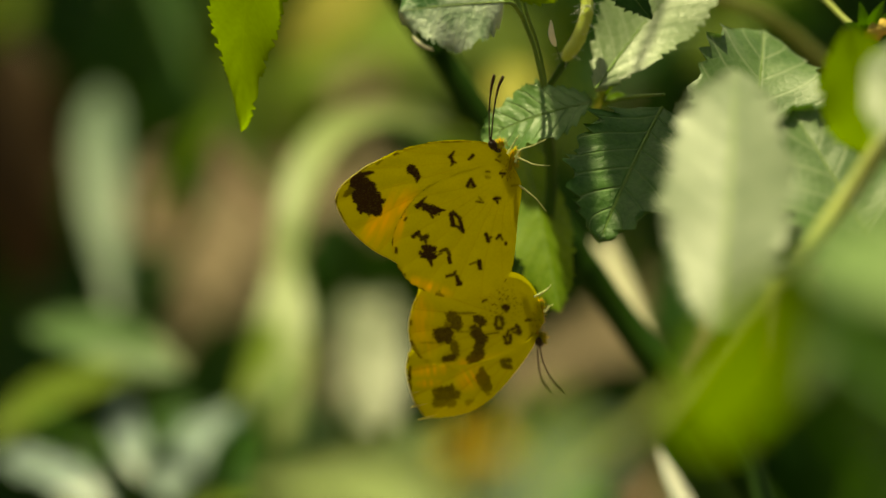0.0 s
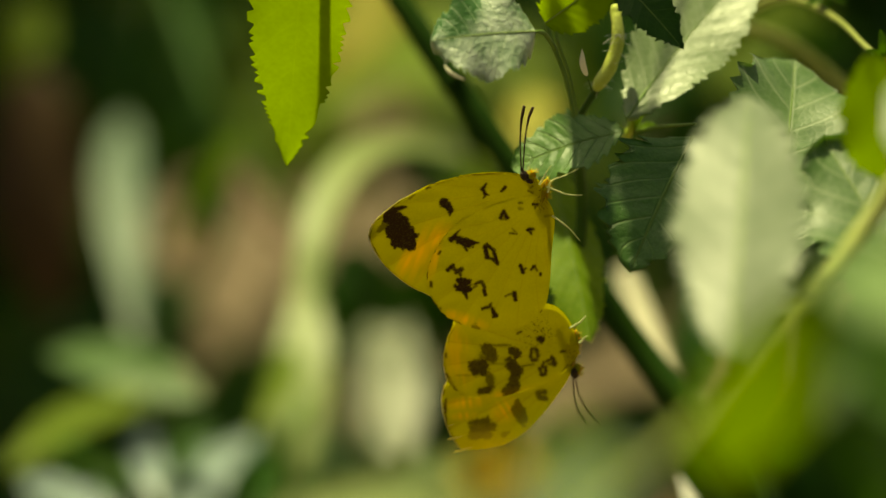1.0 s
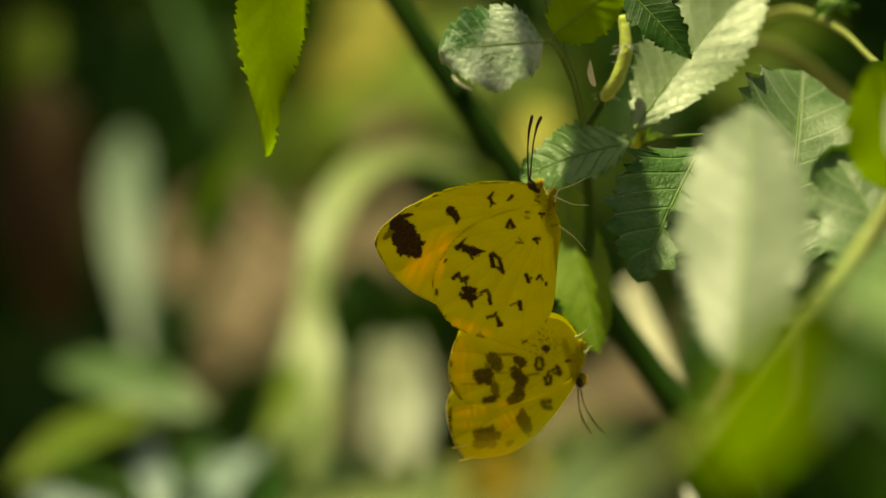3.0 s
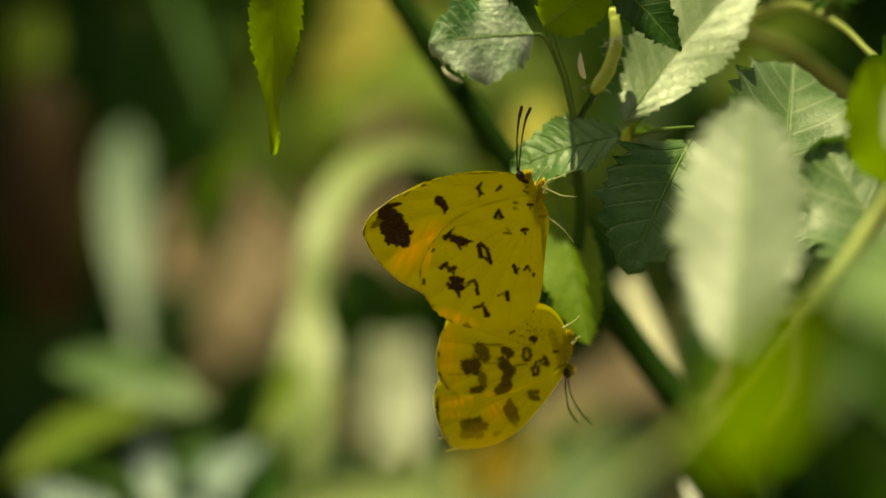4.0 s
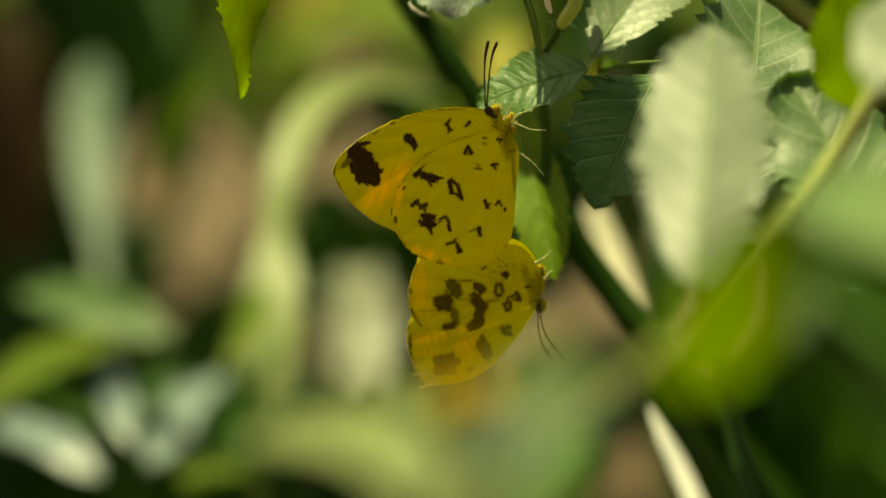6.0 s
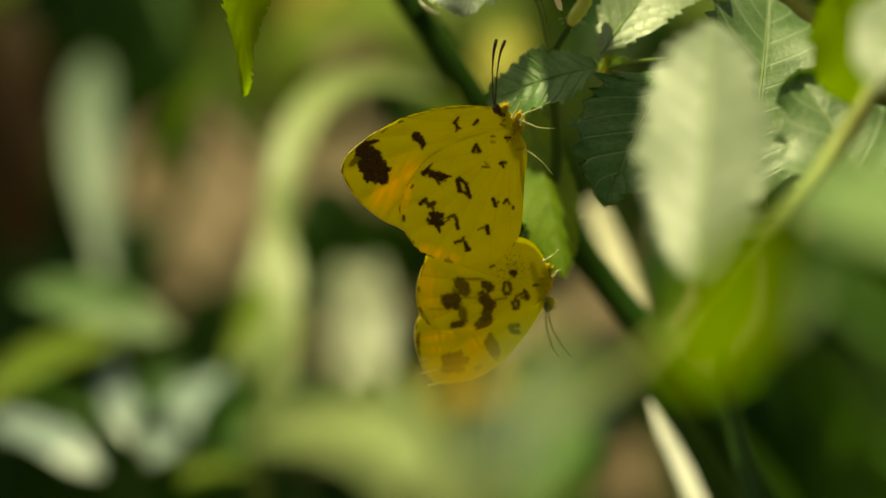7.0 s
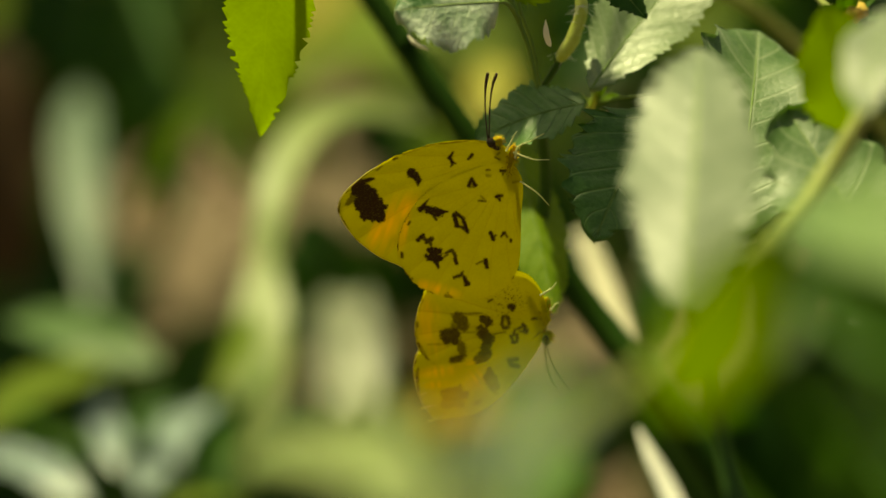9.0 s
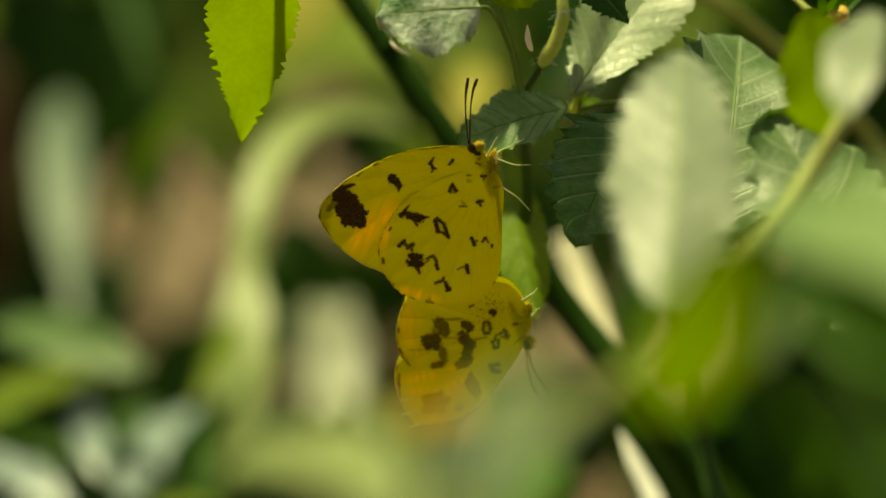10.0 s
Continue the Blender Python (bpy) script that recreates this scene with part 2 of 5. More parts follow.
FLY_ORANGE = bark_material("insect_orange", (0.55, 0.17, 0.03), (0.70, 0.26, 0.05), 1500, 0.5)
FLY_GREY = bark_material("insect_grey", (0.35, 0.28, 0.26), (0.50, 0.42, 0.40), 1500, 0.6)


# ---- builders (places in millimetres) ----
def V(p):
    return Vector(p) * 0.001


def thing(name, at, label, category, group=""):
    ob = tagged(new(name), label, category, group)
    ob.location = V(at)
    ob.empty_display_size = 0.01
    return ob


def part(name, bm, material, parent, label=""):
    """One mesh under a thing or a part; bm holds world places and is shifted into the thing's own space."""
    top = parent
    shift = Vector()
    while top:
        shift += top.location
        top = top.parent
    bm.transform(Matrix.Translation(-shift))
    me = bpy.data.meshes.new(name)
    bm.to_mesh(me)
    bm.free()
    for p in me.polygons:
        p.use_smooth = True
    me.materials.append(material)
    ob = new(name, me)
    ob.parent = parent
    if label:
        tagged(ob, label)
    return ob


def curve_through(points, per=8):
    """Catmull-Rom places through a few control places."""
    pts = [Vector(p) for p in points]
    pts = [pts[0] * 2 - pts[1]] + pts + [pts[-1] * 2 - pts[-2]]
    out = []
    for i in range(1, len(pts) - 2):
        a, b, c, d = pts[i - 1:i + 3]
        for k in range(per):
            t = k / per
            out.append(0.5 * (2 * b + (c - a) * t + (2 * a - 5 * b + 4 * c - d) * t * t + (3 * b - 3 * c + d - a) * t ** 3))
    out.append(pts[-2])
    return out


def tube(points, radii, sides=8, per=8, rough=0.0, bm=None):
    """A round stem through a few places, with tapering radii (mm)."""
    bm = bm or bmesh.new()
    path = curve_through([V(p) for p in points], per)
    rr = np.interp(np.linspace(0, 1, len(path)), np.linspace(0, 1, len(radii)), radii) * 0.001
    rings = []
    up = Vector((0.3, 0.9, 0.2)).normalized()
    for i, p in enumerate(path):
        d = (path[min(i + 1, len(path) - 1)] - path[max(i - 1, 0)]).normalized()
        a = d.cross(up)
        a = a.normalized() if a.length > 1e-6 else d.orthogonal().normalized()
        b = d.cross(a)
        ring = []
        for k in range(sides):
            w = 2 * math.pi * k / sides
            r = rr[i] * (1 + rough * noise.noise(p * 900 + Vector((k, 0, 0))))
            ring.append(bm.verts.new(p + (a * math.cos(w) + b * math.sin(w)) * r))
        rings.append(ring)
    for r0, r1 in zip(rings, rings[1:]):
        for k in range(sides):
            bm.faces.new((r0[k], r0[(k + 1) % sides], r1[(k + 1) % sides], r1[k]))
    for ring in (rings[0], rings[-1]):
        bm.faces.new(ring)
    return bm


def blade(base, tip, facing, width, teeth=16, tooth=0.09, fold=0.2, bend=0.08, wave=0.05, peak=0.42, full=0.75, cols=10, seed=0, bm=None, lean=0.0, ribs=9, cup=0.0, relief=1.0):
    """A toothed leaf blade from its base to its tip (mm). fold: how far the halves rise, bend: arching along its length."""
    bm = bm or bmesh.new()
    base, tip, n = V(base), V(tip), Vector(facing)
    axis = tip - base
    length = axis.length
    n = (n - axis * (n.dot(axis) / axis.length_squared)).normalized()
    side = axis.cross(n).normalized()
    width *= 0.001
    rows = max(teeth * 5, 16)
    power = math.log(0.5) / math.log(peak)
    uv = bm.loops.layers.uv.verify()
    grid = []
    for i in range(rows + 1):
        t = i / rows
        half = 0.5 * width * max(math.sin(math.pi * t ** power), 0.0) ** full
        line = []
        for k in range(-cols, cols + 1):
            s = k / cols
            cut = 0.0
            if teeth:
                irregular = 1 + 0.35 * noise.noise(Vector((t * 9, seed + (3 if s > 0 else 0), 1.3)))
                phase = (t * teeth * irregular + (0.4 if s > 0 else 0.0)) % 1.0
                cut = tooth * width * (1 - phase) ** 1.3 * min(1.0, half / (0.2 * width))
            h = max(half - cut * abs(s) ** 6, 0.0)
            ripple = wave * width * s * s * math.sin(t * 13 + seed * 1.7 + (1.1 if s > 0 else 0))
            quilt = 0.007 * width * math.cos(2 * math.pi * (t * ribs - abs(s) * 1.7)) * (1 - abs(s)) * min(1, abs(s) * 6)
            relief_here = relief * quilt
            lift = abs(s) * h * math.sin(fold) + bend * length * (1 - (2 * t - 1) ** 2) + ripple - relief_here - cup * width * s * s
            line.append((bm.verts.new(base + axis * t + side * (s * h * math.cos(fold) + lean * length * (t - t * t)) + n * lift), (0.5 + 0.5 * s, t)))
        grid.append(line)
    for a, b in zip(grid, grid[1:]):
        for k in range(2 * cols):
            quad = (a[k], a[k + 1], b[k + 1], b[k])
            f = bm.faces.new([q[0] for q in quad])
            for loop, q in zip(f.loops, quad):
                loop[uv].uv = q[1]
    return bm


def strap(points, widths, facing, fold=0.15, cols=6, per=14, bm=None):
    """A long strap leaf along a curve."""
    bm = bm or bmesh.new()
    path = curve_through([V(p) for p in points], per)
    ww = np.interp(np.linspace(0, 1, len(path)), np.linspace(0, 1, len(widths)), widths) * 0.001
    uv = bm.loops.layers.uv.verify()
    grid = []
    for i, p in enumerate(path):
        d = (path[min(i + 1, len(path) - 1)] - path[max(i - 1, 0)]).normalized()
        side = d.cross(Vector(facing)).normalized()
        n = side.cross(d)
        t = i / (len(path) - 1)
        grid.append([(bm.verts.new(p + side * (0.5 * ww[i] * k / cols) + n * (abs(k) / cols * ww[i] * 0.5 * math.sin(fold))), (0.5 + 0.5 * k / cols, t)) for k in range(-cols, cols + 1)])
    for a, b in zip(grid, grid[1:]):
        for k in range(2 * cols):
            quad = (a[k], a[k + 1], b[k + 1], b[k])
            f = bm.faces.new([q[0] for q in quad])
            for loop, q in zip(f.loops, quad):
                loop[uv].uv = q[1]
    return bm


def leaf(parent, base, tip, facing, width, material, label="", rib=True, name="leaf", **shape):
    """A leaf part with its raised midrib."""
    ob = part(name, blade(base, tip, facing, width, **shape), material, parent, label)
    if rib:
        b, t, n = V(base), V(tip), Vector(facing)
        ax = t - b
        n = (n - ax * (n.dot(ax) / ax.length_squared)).normalized()
        sd = ax.cross(n).normalized()
        bend, lean = shape.get("bend", 0.08), shape.get("lean", 0.0)
        pts = [(b + ax * q + n * (bend * ax.length * (1 - (2 * q - 1) ** 2)) + sd * (lean * ax.length * (q - q * q))) * 1000 for q in (0.0, 0.25, 0.5, 0.75, 0.97)]
        r = max(width * 0.010, 0.09)
        part("midrib", tube(pts, (r * 1.3, r, r * 0.7, r * 0.3), 6, 6), RIB_PALE if material in (LEAF_HAIRY, LEAF_WHITE, LEAF_BITTEN, LEAF_LIME) else STEM_GREEN, ob)
    return ob


# ---- the setting ----
def ground():
    bm = bmesh.new()
    bmesh.ops.create_grid(bm, x_segments=150, y_segments=150, size=1.0)
    for v in bm.verts:
        r = v.co.xy.length
        k = 0.9 * r + 60 * max(r - 0.05, 0) ** 3
        x, y = v.co.x * k / max(r, 1e-6) * 1.6, v.co.y * k / max(r, 1e-6) * 1.6 + 1.2
        rise = 0.018 * noise.noise(Vector((x * 3, y * 3, 0))) + 0.006 * noise.noise(Vector((x * 14, y * 14, 2)))
        v.co = Vector((x, y, rise - 0.02))
    me = bpy.data.meshes.new("ground")
    bm.to_mesh(me)
    bm.free()
    me.materials.append(soil_material())
    tagged(new("ground", me), "bare pinkish-brown soil with scattered dead leaves", "ground", kind="structure")


def litter():
    """Dead leaves strewn on the soil."""
    rnd = random.Random(4)
    bm = bmesh.new()
    for i in range(420):
        x, y = rnd.uniform(-900, 900), rnd.uniform(300, 3600)
        a, l = rnd.uniform(0, 6.28), rnd.uniform(25, 60)
        blade((x, y, rnd.uniform(0, 10)), (x + l * math.cos(a), y + l * math.sin(a), rnd.uniform(2, 16)), (rnd.uniform(-.3, .3), rnd.uniform(-.3, .3), 1),
              l * 0.45, teeth=0, cols=2, fold=rnd.uniform(0, .6), bend=rnd.uniform(-.1, .15), seed=i, bm=bm)
    me = bpy.data.meshes.new("leaf_litter")
    bm.to_mesh(me)
    bm.free()
    me.materials.append(LITTER)
    tagged(new("leaf_litter", me), "dead brown leaves strewn over the soil", "leaf litter", kind="stuff")


ground()
litter()


# ---- butterflies ----
def ragged(x, z, seed):
    """Smooth random values over the plane, between -1 and 1."""
    i, j = np.floor(x), np.floor(z)
    u, v = x - i, z - j
    u, v = u * u * (3 - 2 * u), v * v * (3 - 2 * v)

    def corner(p, q):
        w = np.sin(p * 127.1 + q * 311.7 + seed * 74.7) * 43758.5453
        return (w - np.floor(w)) * 2 - 1

    return (corner(i, j) * (1 - u) + corner(i + 1, j) * u) * (1 - v) + (corner(i, j + 1) * (1 - u) + corner(i + 1, j + 1) * u) * v


def dabs(x, z, strokes, fray, soft=0.10):
    """Brown scales laid in tapering strokes: two ends, two half widths and a strength each."""
    out = np.zeros(len(x))
    for x0, z0, x1, z1, r0, r1, force in strokes:
        dx, dz = x1 - x0, z1 - z0
        t = np.clip(((x - x0) * dx + (z - z0) * dz) / max(dx * dx + dz * dz, 1e-6), 0, 1)
        r = r0 + (r1 - r0) * t
        d = np.hypot(x - x0 - dx * t, z - z0 - dz * t) + fray * np.clip(r / 0.3, 0.35, 1.6)
        out = np.maximum(out, force * np.clip((r + soft - d) / (2 * soft), 0, 1))
    return out


def wing_mesh(name, outline, marks, root, seed, speck=None, margin=(-99, 0), cup=0.35, veins=1.0, inner=None, sun_flush=(), rim=(-99, 0, 0)):
    """A wing in its own plane (x to the right, z up, mm) round a few outline places, with marks and veins laid on its points.
    margin: the wing edge left of this x and below this z carries a fringe of dark dashes; rim: the same bounds for a thin dark line inside the edge, and its strength."""
    closed = [] if inner else [(outline[0][0], 0, outline[0][1])]
    path = curve_through([(x, 0, z) for x, z in outline] + closed, 34)[:None if inner else -1]
    n = len(path)
    rings = 110
    edge = np.array([[p.x, p.z] for p in path])
    along = np.arange(n)
    edge_noise = (ragged(along * 0.22, along * 0.0, seed) * 0.09 + ragged(along * 0.6, along * 0.0, seed + 3) * 0.04) * (edge[:, 0] < -9)
    c = edge.mean(0)
    core = np.repeat(c[None, :], n, 0)
    if inner:
        hem = np.array([[p.x, p.z] for p in curve_through([(x, 0, z) for x, z in inner], 26)])
        where = np.linspace(0, len(hem) - 1, n)
        core = np.stack([np.interp(where, np.arange(len(hem)), hem[:, q]) for q in (0, 1)], 1)
    out = (edge - core) / np.maximum(np.linalg.norm(edge - core, axis=1), 0.2)[:, None] * edge_noise[:, None]
    k = np.linspace(0, 1, rings) if inner else np.arange(1, rings + 1) / rings
    flat_pts = (core[None] + (edge + out * (k ** 12)[:, None, None] - core[None]) * k[:, None, None]).reshape(-1, 2)
    ring_of = np.repeat(k, n)
    if not inner:
        flat_pts, ring_of = np.vstack([flat_pts, c]), np.append(ring_of, 0)
    x, z = flat_pts[:, 0], flat_pts[:, 1]
    rel = flat_pts - np.array(root)
    ang, dist = np.arctan2(rel[:, 1], rel[:, 0]), np.linalg.norm(rel, axis=1)
    reach = dist.max()
    lead = math.atan2(*(c - np.array(root))[::-1])
    off = (ang - lead + math.pi) % (2 * math.pi) - math.pi
    span = np.clip(dist / reach, 0, 1)
    vein, crease = np.zeros(len(x)), np.zeros(len(x))
    for q in np.linspace(-0.8, 0.8, 9):
        gap = np.abs(off - q * (0.55 + 0.45 * span)) * dist
        vein = np.maximum(vein, np.clip(1 - gap / 0.10, 0, 1))
        crease += np.exp(-(gap / 0.55) ** 2) * np.clip((dist - 4) / 4, 0, 1)
    vein *= np.clip((span - 0.15) * 6, 0, 1)
    fray = 0.10 * ragged(x * 3.1, z * 3.1, seed) + 0.09 * ragged(x * 7.3, z * 7.3, seed + 5)
    marking = dabs(x, z, marks, fray)
    if speck:
        sx, sz, r, force = speck
        dust = ragged(x * 6.5, z * 6.5, seed + 9) + 0.5 * ragged(x * 11, z * 11, seed + 2)
        near = np.clip(1.3 - np.hypot(x - sx, z - sz) / r, 0, 1)
        marking = np.maximum(marking, np.clip((dust - 0.55) * 5, 0, 1) * near * force)
    dashes = np.clip((crease - 0.45) * 3, 0, 1) * (ring_of > 0.982) * (x < margin[0]) * (z < margin[1])
    marking = np.maximum(marking, 0.85 * dashes)
    seam = (ring_of > 0.972) * (ring_of < 0.992) * (x < rim[0]) * (z < rim[1])
    marking = np.maximum(marking, rim[2] * seam * np.clip(0.6 + ragged(x * 1.7, z * 1.7, seed + 8), 0, 1))
    # streaky patches where the sun's glow is painted on the wing
    flush = np.zeros(len(x))
    for ax, az, rx, rz, turn in sun_flush:
        w = radians(turn)
        u, v = ((x - ax) * math.cos(w) + (z - az) * math.sin(w)) / rx, (-(x - ax) * math.sin(w) + (z - az) * math.cos(w)) / rz
        streak = 0.6 + 0.4 * np.clip(ragged(u * rx * 2.6, v * rz * 0.35, seed + 4) * 1.6, -1, 1)
        flush = np.maximum(flush, np.clip(1.15 - np.hypot(u, v), 0, 1) * streak)
    lift = cup * (1 - span ** 2) - 0.05 * crease * span + 0.03 * ragged(x * 0.8, z * 0.8, seed + 6)
    faces = []
    for r in range(rings - 1):
        for i in range(n - 1 if inner else n):
            a, b = r * n + i, r * n + (i + 1) % n
            faces.append((a, b, b + n, a + n))
    if not inner:
        faces += [(rings * n, (i + 1) % n, i) for i in range(n)]
    me = bpy.data.meshes.new(name)
    me.from_pydata((np.stack([x, lift, z], 1) * 0.001).tolist(), [], faces)
    for key, values in (("marking", marking), ("vein", vein * veins), ("sun_flush", np.clip(flush, 0, 1))):
        me.attributes.new(key, "FLOAT", "POINT").data.foreach_set("value", values.astype(np.float32))
    me.materials.append(WING)
    me.polygons.foreach_set("use_smooth", [True] * len(me.polygons))
    return me


def ball(at, size, bm=None, turn=0.0, bumps=0.05):
    """A rounded, slightly uneven body segment in the butterfly's own space."""
    bm = bm or bmesh.new()
    made = bmesh.ops.create_uvsphere(bm, u_segments=20, v_segments=14, radius=1.0)["verts"]
    m = Matrix.Translation(Vector(at) * 0.001) @ Matrix.Rotation(radians(turn), 4, "Y") @ Matrix.Diagonal((size[0] * 0.001, size[1] * 0.001, size[2] * 0.001, 1))
    for v in made:
        v.co = m @ (v.co * (1 + bumps * noise.noise(v.co * 3 + Vector(at))))
    return bm


def own(name, bm, material, parent, label=""):
    """A part whose bmesh is already in its thing's space."""
    me = bpy.data.meshes.new(name)
    bm.to_mesh(me)
    bm.free()
    for p in me.polygons:
        p.use_smooth = True
    me.materials.append(material)
    ob = new(name, me)
    ob.parent = parent
    if label:
        tagged(ob, label)
    return ob


def fuzz(name, at, size, count, length, seed, parent, turn=0.0):
    """Short soft scale hairs standing off a body segment."""
    rnd = random.Random(seed)
    bm = bmesh.new()
    m = Matrix.Rotation(radians(turn), 3, "Y")
    for i in range(count):
        w = Vector((rnd.gauss(0, 1), rnd.gauss(0, 1), rnd.gauss(0, 1))).normalized()
        root = Vector(at) + m @ Vector((w.x * size[0], w.y * size[1], w.z * size[2])) * 0.92
        lay = (m @ w + Vector((rnd.uniform(-.5, .5), rnd.uniform(-.3, .3), rnd.uniform(-.6, .2)))).normalized()
        tube([root, root + lay * length * rnd.uniform(0.6, 1.2)], (0.035, 0.012), 3, 1, bm=bm)
    own(name, bm, FUZZ, parent, "soft yellow hair-like scales")


def wing_part(name, me, parent, y, label="", turn=0.0):
    ob = new(name, me)
    ob.parent = parent
    ob.location.y = y * 0.001
    ob.rotation_euler = (0, radians(turn), 0)
    if label:
        tagged(ob, label)
    return ob


TILT = 14.0
FACE = pose(0, 0, 0, -TILT)                     # square to the lens
WINGS = pose(0, 0, 0, -TILT + 22, 0, 0)         # the leaning plane of the closed wings


def flat(points, depth):
    return [(x, depth, z) for x, z in points]


def upper_butterfly():
    at = (7.8, 2.2, 428.9)
    ob = thing("butterfly", at, "yellow butterfly with brown spots, clinging head up to leaf", "butterfly", "mating butterflies")
    ob.matrix_basis = Matrix.Translation(V(at)) @ WINGS
    fore = [(0.00, 1.29), (-0.78, 2.46), (-4.21, 3.30), (-8.74, 3.17), (-12.94, 2.01), (-16.50, 0.13), (-18.96, -1.94), (-20.00, -3.62), (-19.48, -5.70), (-17.93, -8.09), (-15.60, -10.23), (-13.01, -11.78)]
    hem = [(0.19, 0.65), (-2.39, 0.26), (-6.15, -0.78), (-10.03, -2.91), (-12.49, -6.15), (-13.46, -9.06), (-13.07, -11.65)]
    hind = [(0.19, 0.65), (-2.39, 0.26), (-6.15, -0.78), (-10.03, -2.91), (-12.49, -6.15), (-13.46, -9.06), (-13.07, -11.65), (-11.84, -13.72), (-10.16, -15.02), (-7.44, -16.05), (-4.08, -16.18), (-1.49, -15.15), (0.00, -13.33), (0.58, -11.00), (0.97, -6.47), (1.36, -2.27)]
    front_edge = [(-12.94, 1.95, -8.74, 3.12, 0.05, 0.08, 0.85), (-8.74, 3.12, -4.21, 3.26, 0.08, 0.10, 0.9), (-4.21, 3.26, -1.6, 2.75, 0.10, 0.08, 0.8)]
    apex_patch = [(-17.44, -1.72, -16.30, -2.46, 0.92, 1.06, 1), (-16.85, -3.48, -15.70, -3.87, 1.19, 1.06, 1), (-16.71, -4.88, -15.22, -5.07, 0.79, 0.79, 1), (-15.39, -4.23, -14.60, -4.12, 0.59, 0.33, 1), (-17.01, -0.83, -15.64, -0.53, 0.40, 0.13, 1), (-17.92, -2.40, -18.93, -3.41, 0.46, 0.26, 0.6), (-13.11, 1.66, -12.84, 1.72, 0.17, 0.13, 0.8), (-15.22, 0.49, -14.69, 0.89, 0.13, 0.13, 0.5)]
    fore_spots = [(-11.23, -0.21, -10.60, -0.85, 0.53, 0.43, 1), (-10.48, -1.00, -10.63, -1.76, 0.33, 0.10, 1), (-6.37, 1.98, -6.78, 1.37, 0.10, 0.23, 1), (-6.78, 1.37, -6.53, 0.80, 0.23, 0.20, 1), (-6.54, 0.74, -6.15, 0.58, 0.20, 0.08, 1), (-6.54, 0.53, -6.75, 0.19, 0.17, 0.08, 0.9), (-4.65, 1.01, -4.18, 1.48, 0.13, 0.21, 0.95), (-1.28, 1.31, -1.08, 1.51, 0.10, 0.10, 0.6), (-1.55, 0.97, -1.10, 0.68, 0.12, 0.15, 0.7), (0.40, 1.11, 0.59, 0.89, 0.13, 0.10, 0.5)]
    hind_ring = [(-4.46, -1.42, -4.81, -2.24, 0.17, 0.21, 1), (-4.46, -1.42, -4.10, -2.27, 0.17, 0.21, 1), (-4.81, -2.38, -4.17, -2.41, 0.13, 0.13, 0.6), (-6.73, -5.73, -6.51, -7.00, 0.23, 0.26, 1), (-6.46, -5.53, -5.64, -6.33, 0.23, 0.20, 0.95), (-6.51, -7.14, -5.74, -7.24, 0.20, 0.17, 0.9), (-5.65, -6.54, -5.36, -7.74, 0.21, 0.26, 1), (-5.74, -7.45, -5.30, -7.95, 0.20, 0.17, 0.9), (-3.83, -4.16, -3.05, -4.26, 0.12, 0.13, 0.8), (-3.49, -3.61, -3.17, -4.04, 0.10, 0.10, 0.5), (-2.69, -0.51, -2.30, -0.46, 0.10, 0.10, 0.7), (-2.64, -1.14, -2.25, -1.22, 0.17, 0.13, 0.35)]
    hind_bar = [(-10.53, -4.76, -10.13, -4.42, 0.33, 0.26, 1), (-10.26, -4.35, -9.52, -3.54, 0.26, 0.07, 1), (-10.14, -4.56, -8.60, -5.31, 0.33, 0.59, 1), (-8.60, -5.31, -7.37, -5.22, 0.46, 0.07, 1), (-8.94, -5.79, -8.82, -6.14, 0.26, 0.13, 0.9), (-1.74, -3.82, -1.09, -3.77, 0.23, 0.20, 1), (-1.42, -4.11, -1.36, -4.32, 0.21, 0.13, 1), (-1.07, -0.71, -0.55, -0.73, 0.17, 0.16, 1), (-0.82, -1.00, -0.83, -1.21, 0.13, 0.10, 0.9), (0.31, -2.22, 0.97, -2.10, 0.13, 0.10, 0.45)]
    hind_blots = [(-11.11, -8.51, -10.51, -8.04, 0.20, 0.33, 0.95), (-10.33, -8.47, -10.08, -8.69, 0.23, 0.20, 0.9), (-10.15, -8.90, -9.48, -8.43, 0.20, 0.26, 0.9), (-9.75, -8.77, -9.64, -9.20, 0.20, 0.17, 0.8), (-9.66, -9.90, -8.75, -10.07, 0.46, 0.46, 1), (-9.75, -10.67, -8.84, -10.91, 0.53, 0.53, 1), (-9.12, -11.40, -8.95, -12.11, 0.33, 0.13, 0.95), (-10.20, -10.44, -9.95, -10.73, 0.26, 0.26, 0.9), (-7.98, -10.31, -7.19, -10.06, 0.13, 0.20, 0.85), (-7.19, -10.13, -6.88, -10.77, 0.20, 0.17, 0.85), (-8.32, -10.86, -7.79, -10.53, 0.13, 0.13, 0.6), (-6.96, -11.05, -6.85, -11.69, 0.23, 0.26, 0.95)]
